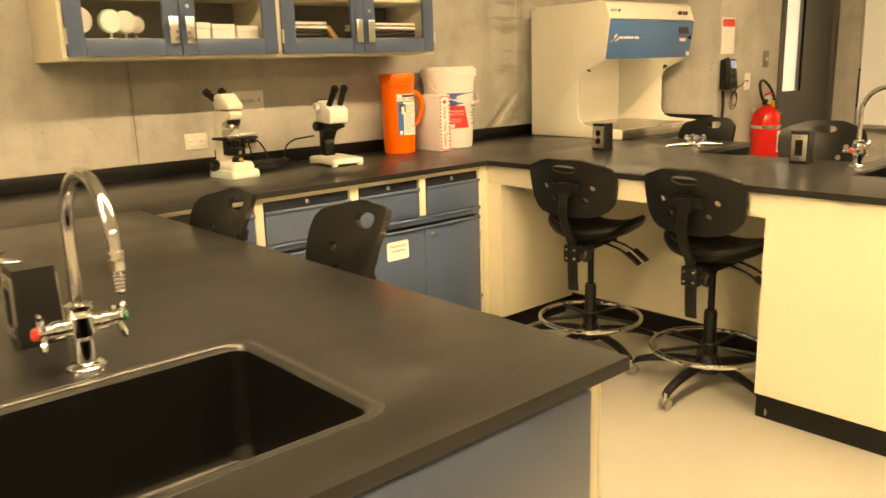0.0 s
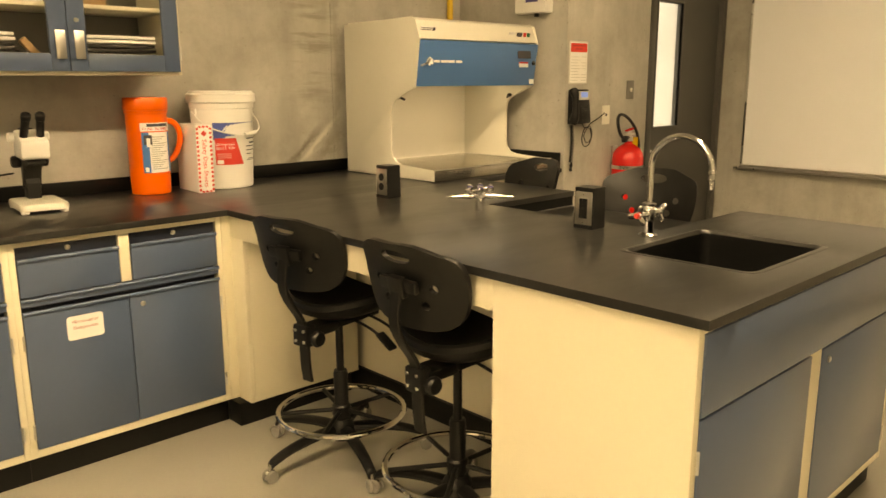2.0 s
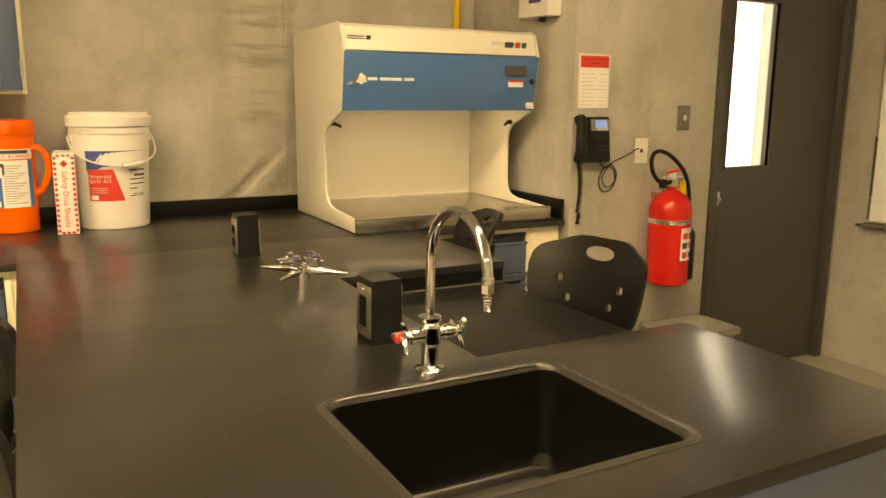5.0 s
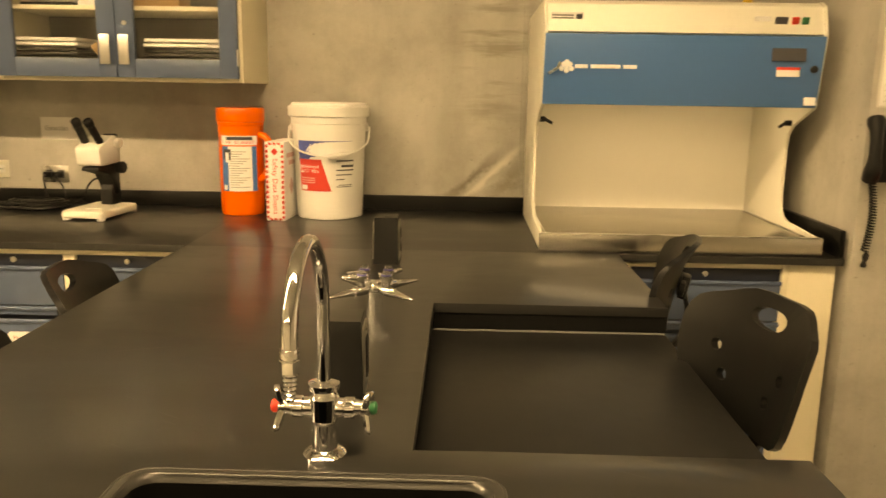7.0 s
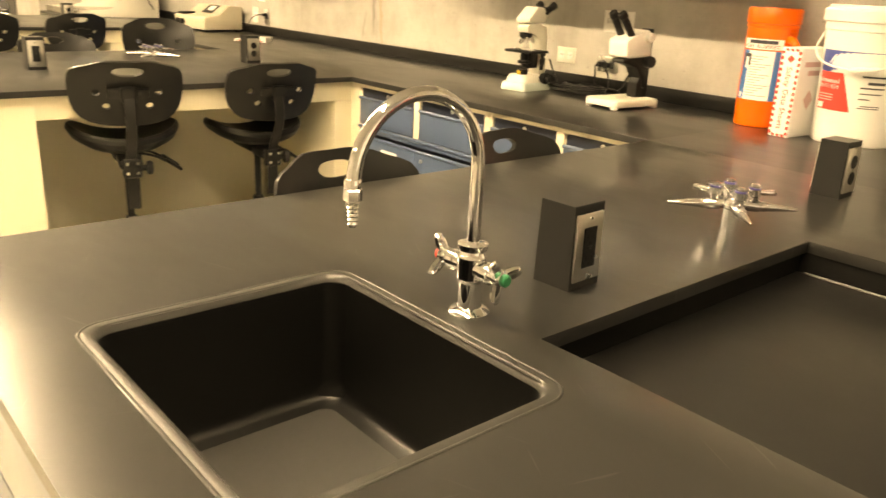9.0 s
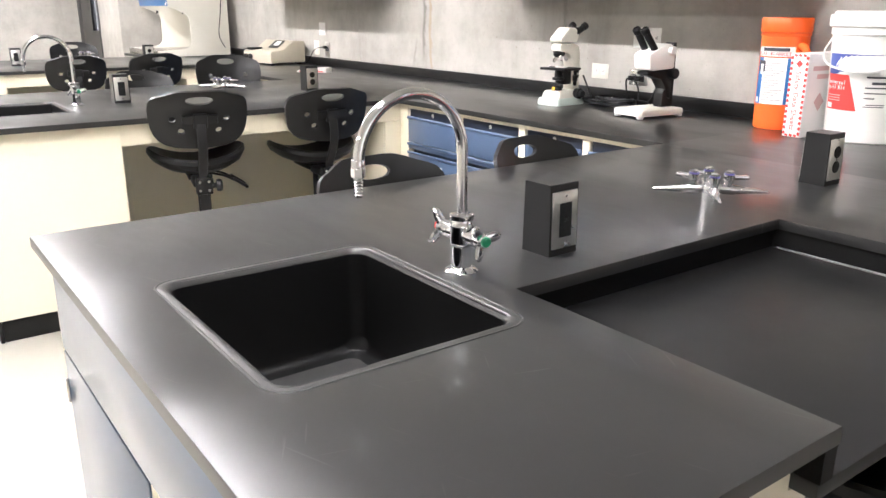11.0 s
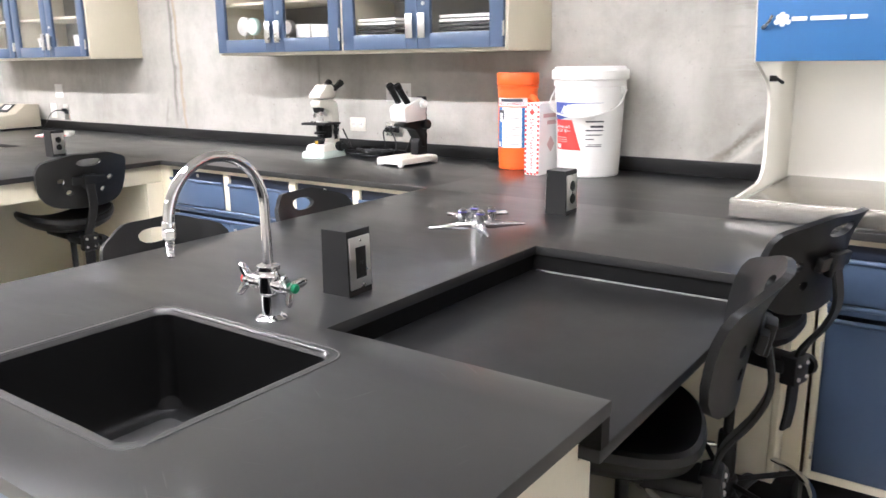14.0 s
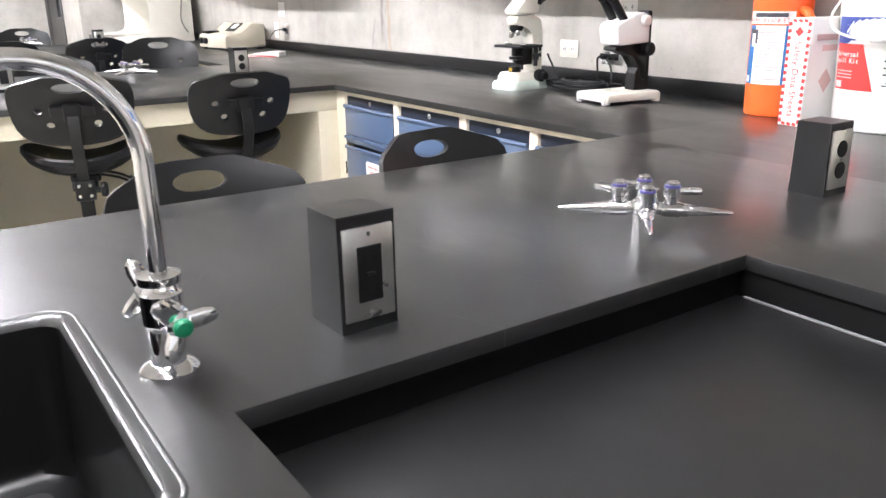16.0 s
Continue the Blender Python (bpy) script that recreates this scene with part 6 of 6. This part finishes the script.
for s in (-1, 1):
    part("zoom_knob", lathe(B(), [(0.010, 0.052), (0.018, 0.054), (0.019, 0.060), (0.019, 0.072), (0.014, 0.076), (0.002, 0.076)], 18, pose(0, 0.055, 0.315, 0, 90 * s, 0)), WHITE, pod)
    e = B()
    m_ = pose(s * 0.030, -0.020, 0.320, 37, 0, 0) @ pose(0, 0, 0, 0, s * -3, 0)
    lathe(e, [(0.0145, -0.01), (0.0150, 0.004), (0.0155, 0.085), (0.0185, 0.088), (0.0185, 0.108), (0.015, 0.112), (0.012, 0.106)], 18, m_)
    part("eyepiece", e, BLACK, pod)

# ---- wall above the long worktop ----
card = thing("station_card", "white laminated station card taped to the concrete wall", "card", pose(2.09, BACK, 1.236))
part("sheet", box(B(), -0.085, -0.002, -0.048, 0.085, -0.0005, 0.048, 0.0005), PAPER, card)
text_part("writing", "Estación  4", 0.030, mat("pale grey print", (0.22, 0.21, 0.20), 0.6), card, pose(0, -0.0026, 0.0, 90, 0, 0))
card = thing("station_card", "small white paper card on the concrete wall", "card", pose(-1.315, BACK, 1.205))
part("sheet", box(B(), -0.055, -0.002, -0.05, 0.055, -0.0005, 0.05, 0.0005), PAPER, card)
s1_ = wall_plate(2.055, BACK, 1.040, 0.115, 0.072, STEEL, "steel double socket plate with two plugs", "pair")
wall_plate(1.795, BACK, 1.058, 0.115, 0.076, IVORY, "ivory data socket plate on concrete", "pair")
wall_plate(-1.235, BACK, 1.045, 0.072, 0.115, STEEL, "steel socket plate with a plug", "pair")
wall_plate(-1.42, BACK, 1.050, 0.085, 0.115, IVORY, "ivory socket plate on concrete", "pair")


def cable(name, label, pts, r=0.0032, plug=None):
    t = thing(name, label, "cable")
    b = B()
    pipe(b, curve_pts(pts, 7), r, 7)
    part("cord", b, BLACK, t)
    if plug:
        b = B()
        box(b, plug[0] - 0.014, BACK - 0.040, plug[1] - 0.012, plug[0] + 0.014, BACK - 0.0095, plug[1] + 0.012, 0.004)
        part("plug", b, BLACK, t)
    return t


Z0 = TOP + 0.0045
cable("power_cable", "black microscope power cable lying coiled on the worktop",
      [(2.08, BACK - 0.04, 1.040), (2.09, BACK - 0.07, 1.035), (2.12, BACK - 0.075, 0.99), (2.13, BACK - 0.10, Z0 + 0.01), (2.05, BACK - 0.16, Z0), (1.93, BACK - 0.12, Z0 + 0.004), (1.98, BACK - 0.20, Z0 + 0.008),
       (2.12, BACK - 0.19, Z0 + 0.012), (2.14, BACK - 0.11, Z0 + 0.014), (2.0, BACK - 0.09, Z0 + 0.012), (1.90, BACK - 0.14, Z0), (1.83, BACK - 0.13, 0.99), (1.825, BACK - 0.16, 1.045)], 0.0042, (2.08, 1.040))
cable("power_cable", "black microscope power cable with a loose loop",
      [(2.03, BACK - 0.04, 1.040), (2.035, BACK - 0.07, 1.03), (2.05, BACK - 0.08, 0.96), (2.08, BACK - 0.13, Z0 + 0.004), (2.0, BACK - 0.21, Z0 + 0.016), (1.92, BACK - 0.17, Z0 + 0.016), (2.04, BACK - 0.14, Z0 + 0.02),
       (2.16, BACK - 0.16, Z0 + 0.008), (2.21, BACK - 0.10, 0.945), (2.235, BACK - 0.09, 1.0), (2.27, BACK - 0.11, 1.03), (2.31, BACK - 0.14, 1.04), (2.335, BACK - 0.20, 1.05)], 0.0042, (2.03, 1.040))
heap = []
rnd = random.Random(7)
for k in range(30):
    a = k * 1.25
    heap.append((2.06 + (0.10 + 0.03 * rnd.random()) * math.cos(a), BACK - 0.17 + (0.055 + 0.02 * rnd.random()) * math.sin(a), Z0 + 0.002 + 0.0012 * k + 0.006 * rnd.random()))
cable("cable_coil", "black power cables heaped in loose coils on the worktop", heap + [(2.20, BACK - 0.13, 0.945), (2.24, BACK - 0.12, Z0 + 0.01)], 0.0042)
heap = []
for k in range(16):
    a = 0.6 + k * 1.3
    heap.append((1.97 + (0.09 + 0.03 * rnd.random()) * math.cos(a), BACK - 0.19 + (0.045 + 0.02 * rnd.random()) * math.sin(a), Z0 + 0.002 + 0.002 * k + 0.006 * rnd.random()))
cable("cable_coil", "black power cable coiled beside the compound microscope", heap, 0.0042)
ad = thing("power_adapter", "black cable adapter brick on the worktop", "adapter", pose(1.985, BACK - 0.145, TOP + 0.0003, 0, 0, 12))
part("brick", box(B(), -0.05, -0.025, 0, 0.05, 0.025, 0.030, 0.006), BLACK, ad)
cable("power_cable", "black instrument power cable beside the spectrophotometer",
      [(-1.235, BACK - 0.04, 1.06), (-1.26, BACK - 0.08, 1.055), (-1.33, BACK - 0.09, 1.02), (-1.40, BACK - 0.10, Z0 + 0.03), (-1.50, BACK - 0.12, Z0), (-1.60, BACK - 0.16, Z0 + 0.02)], 0.0034, (-1.235, 1.06))

# ---- instruments at the far end ----
sp = thing("spectrophotometer", "beige bench spectrophotometer with a sloped display panel", "instrument", pose(-1.76, 3.575, TOP + 0.0003, 0, 0, 8) @ Matrix.Scale(1.14, 4))
b = B()
prism(b, [(0.15, 0.012), (0.15, 0.165), (0.05, 0.170), (-0.035, 0.110), (-0.14, 0.098), (-0.15, 0.085), (-0.15, 0.012)], -0.19, 0.19, 0.006, None, "x")
bd = part("case", b, BEIGE, sp)
part("sample_lid", box(B(), -0.165, -0.135, 0.100, -0.085, -0.045, 0.118, 0.005), BLACK, bd)
slope = pose(0.05, 0.0075, 0.142, 35.2, 0, 0)
part("display", box(B(), -0.085, -0.045, -0.001, 0.045, 0.045, 0.003, 0.002, 1, slope), GREYBOX, bd)
part("screen", box(B(), -0.045, -0.018, 0.003, 0.02, 0.030, 0.0042, 0, 1, slope), PAPER, bd)
for x in (-0.14, -0.08):
    part("knob", lathe(B(), [(0.020, 0.0), (0.020, 0.016), (0.014, 0.020), (0.002, 0.020)], 18, pose(x, -0.15, 0.055, 90, 0, 0)), BLACK, bd)
for sx in (-1, 1):
    for sy in (-1, 1):
        part("foot", lathe(B(), [(0.014, 0), (0.014, 0.0125)], 12, pose(sx * 0.16, sy * 0.12, 0)), BLACK, sp)
pr = thing("barcode_tray", "flat white plastic tray with a red edge on the worktop", "tray", pose(-0.72, 3.42, TOP + 0.0003, 0, 0, 38))
part("body", prism(B(), [(-0.12, 0.0), (0.12, 0.0), (0.12, 0.034), (0.06, 0.036), (-0.11, 0.014)], -0.055, 0.055, 0.004), WHITE, pr)
part("edge", box(B(), -0.10, -0.0565, 0.004, 0.10, -0.0553, 0.010, 0), REDINK, pr)


def sticker(x, z, label, lines, w=0.128, h=0.088, fs=0.017):
    t = thing("door_sticker", label, "sticker", pose(x, FRONT - 0.0045, z))
    b = B()
    loft(b, [[(p, -0.0003 - q, s) for p, s, _ in rounded(-w / 2, -h / 2, w / 2, h / 2, 0.012, 0)] for q in (0.0, 0.0008)])
    part("sheet", b, PAPER, t)
    for k, words in enumerate(lines):
        text_part("writing", words, fs, mat("red-brown print", (0.40, 0.12, 0.10), 0.6), t, pose(0, -0.0016, 0.022 - 0.022 * k, 90, 0, 0))
    return t


MC = ("Microscopios", "Compuestos")
sticker(2.345, 0.548, "white rounded sticker with print on the cabinet door", MC)
sticker(4.64, 0.575, "white rounded sticker with print on the cabinet door", MC)
sticker(1.46, 0.545, "white rounded sticker with print on the cabinet door", MC)
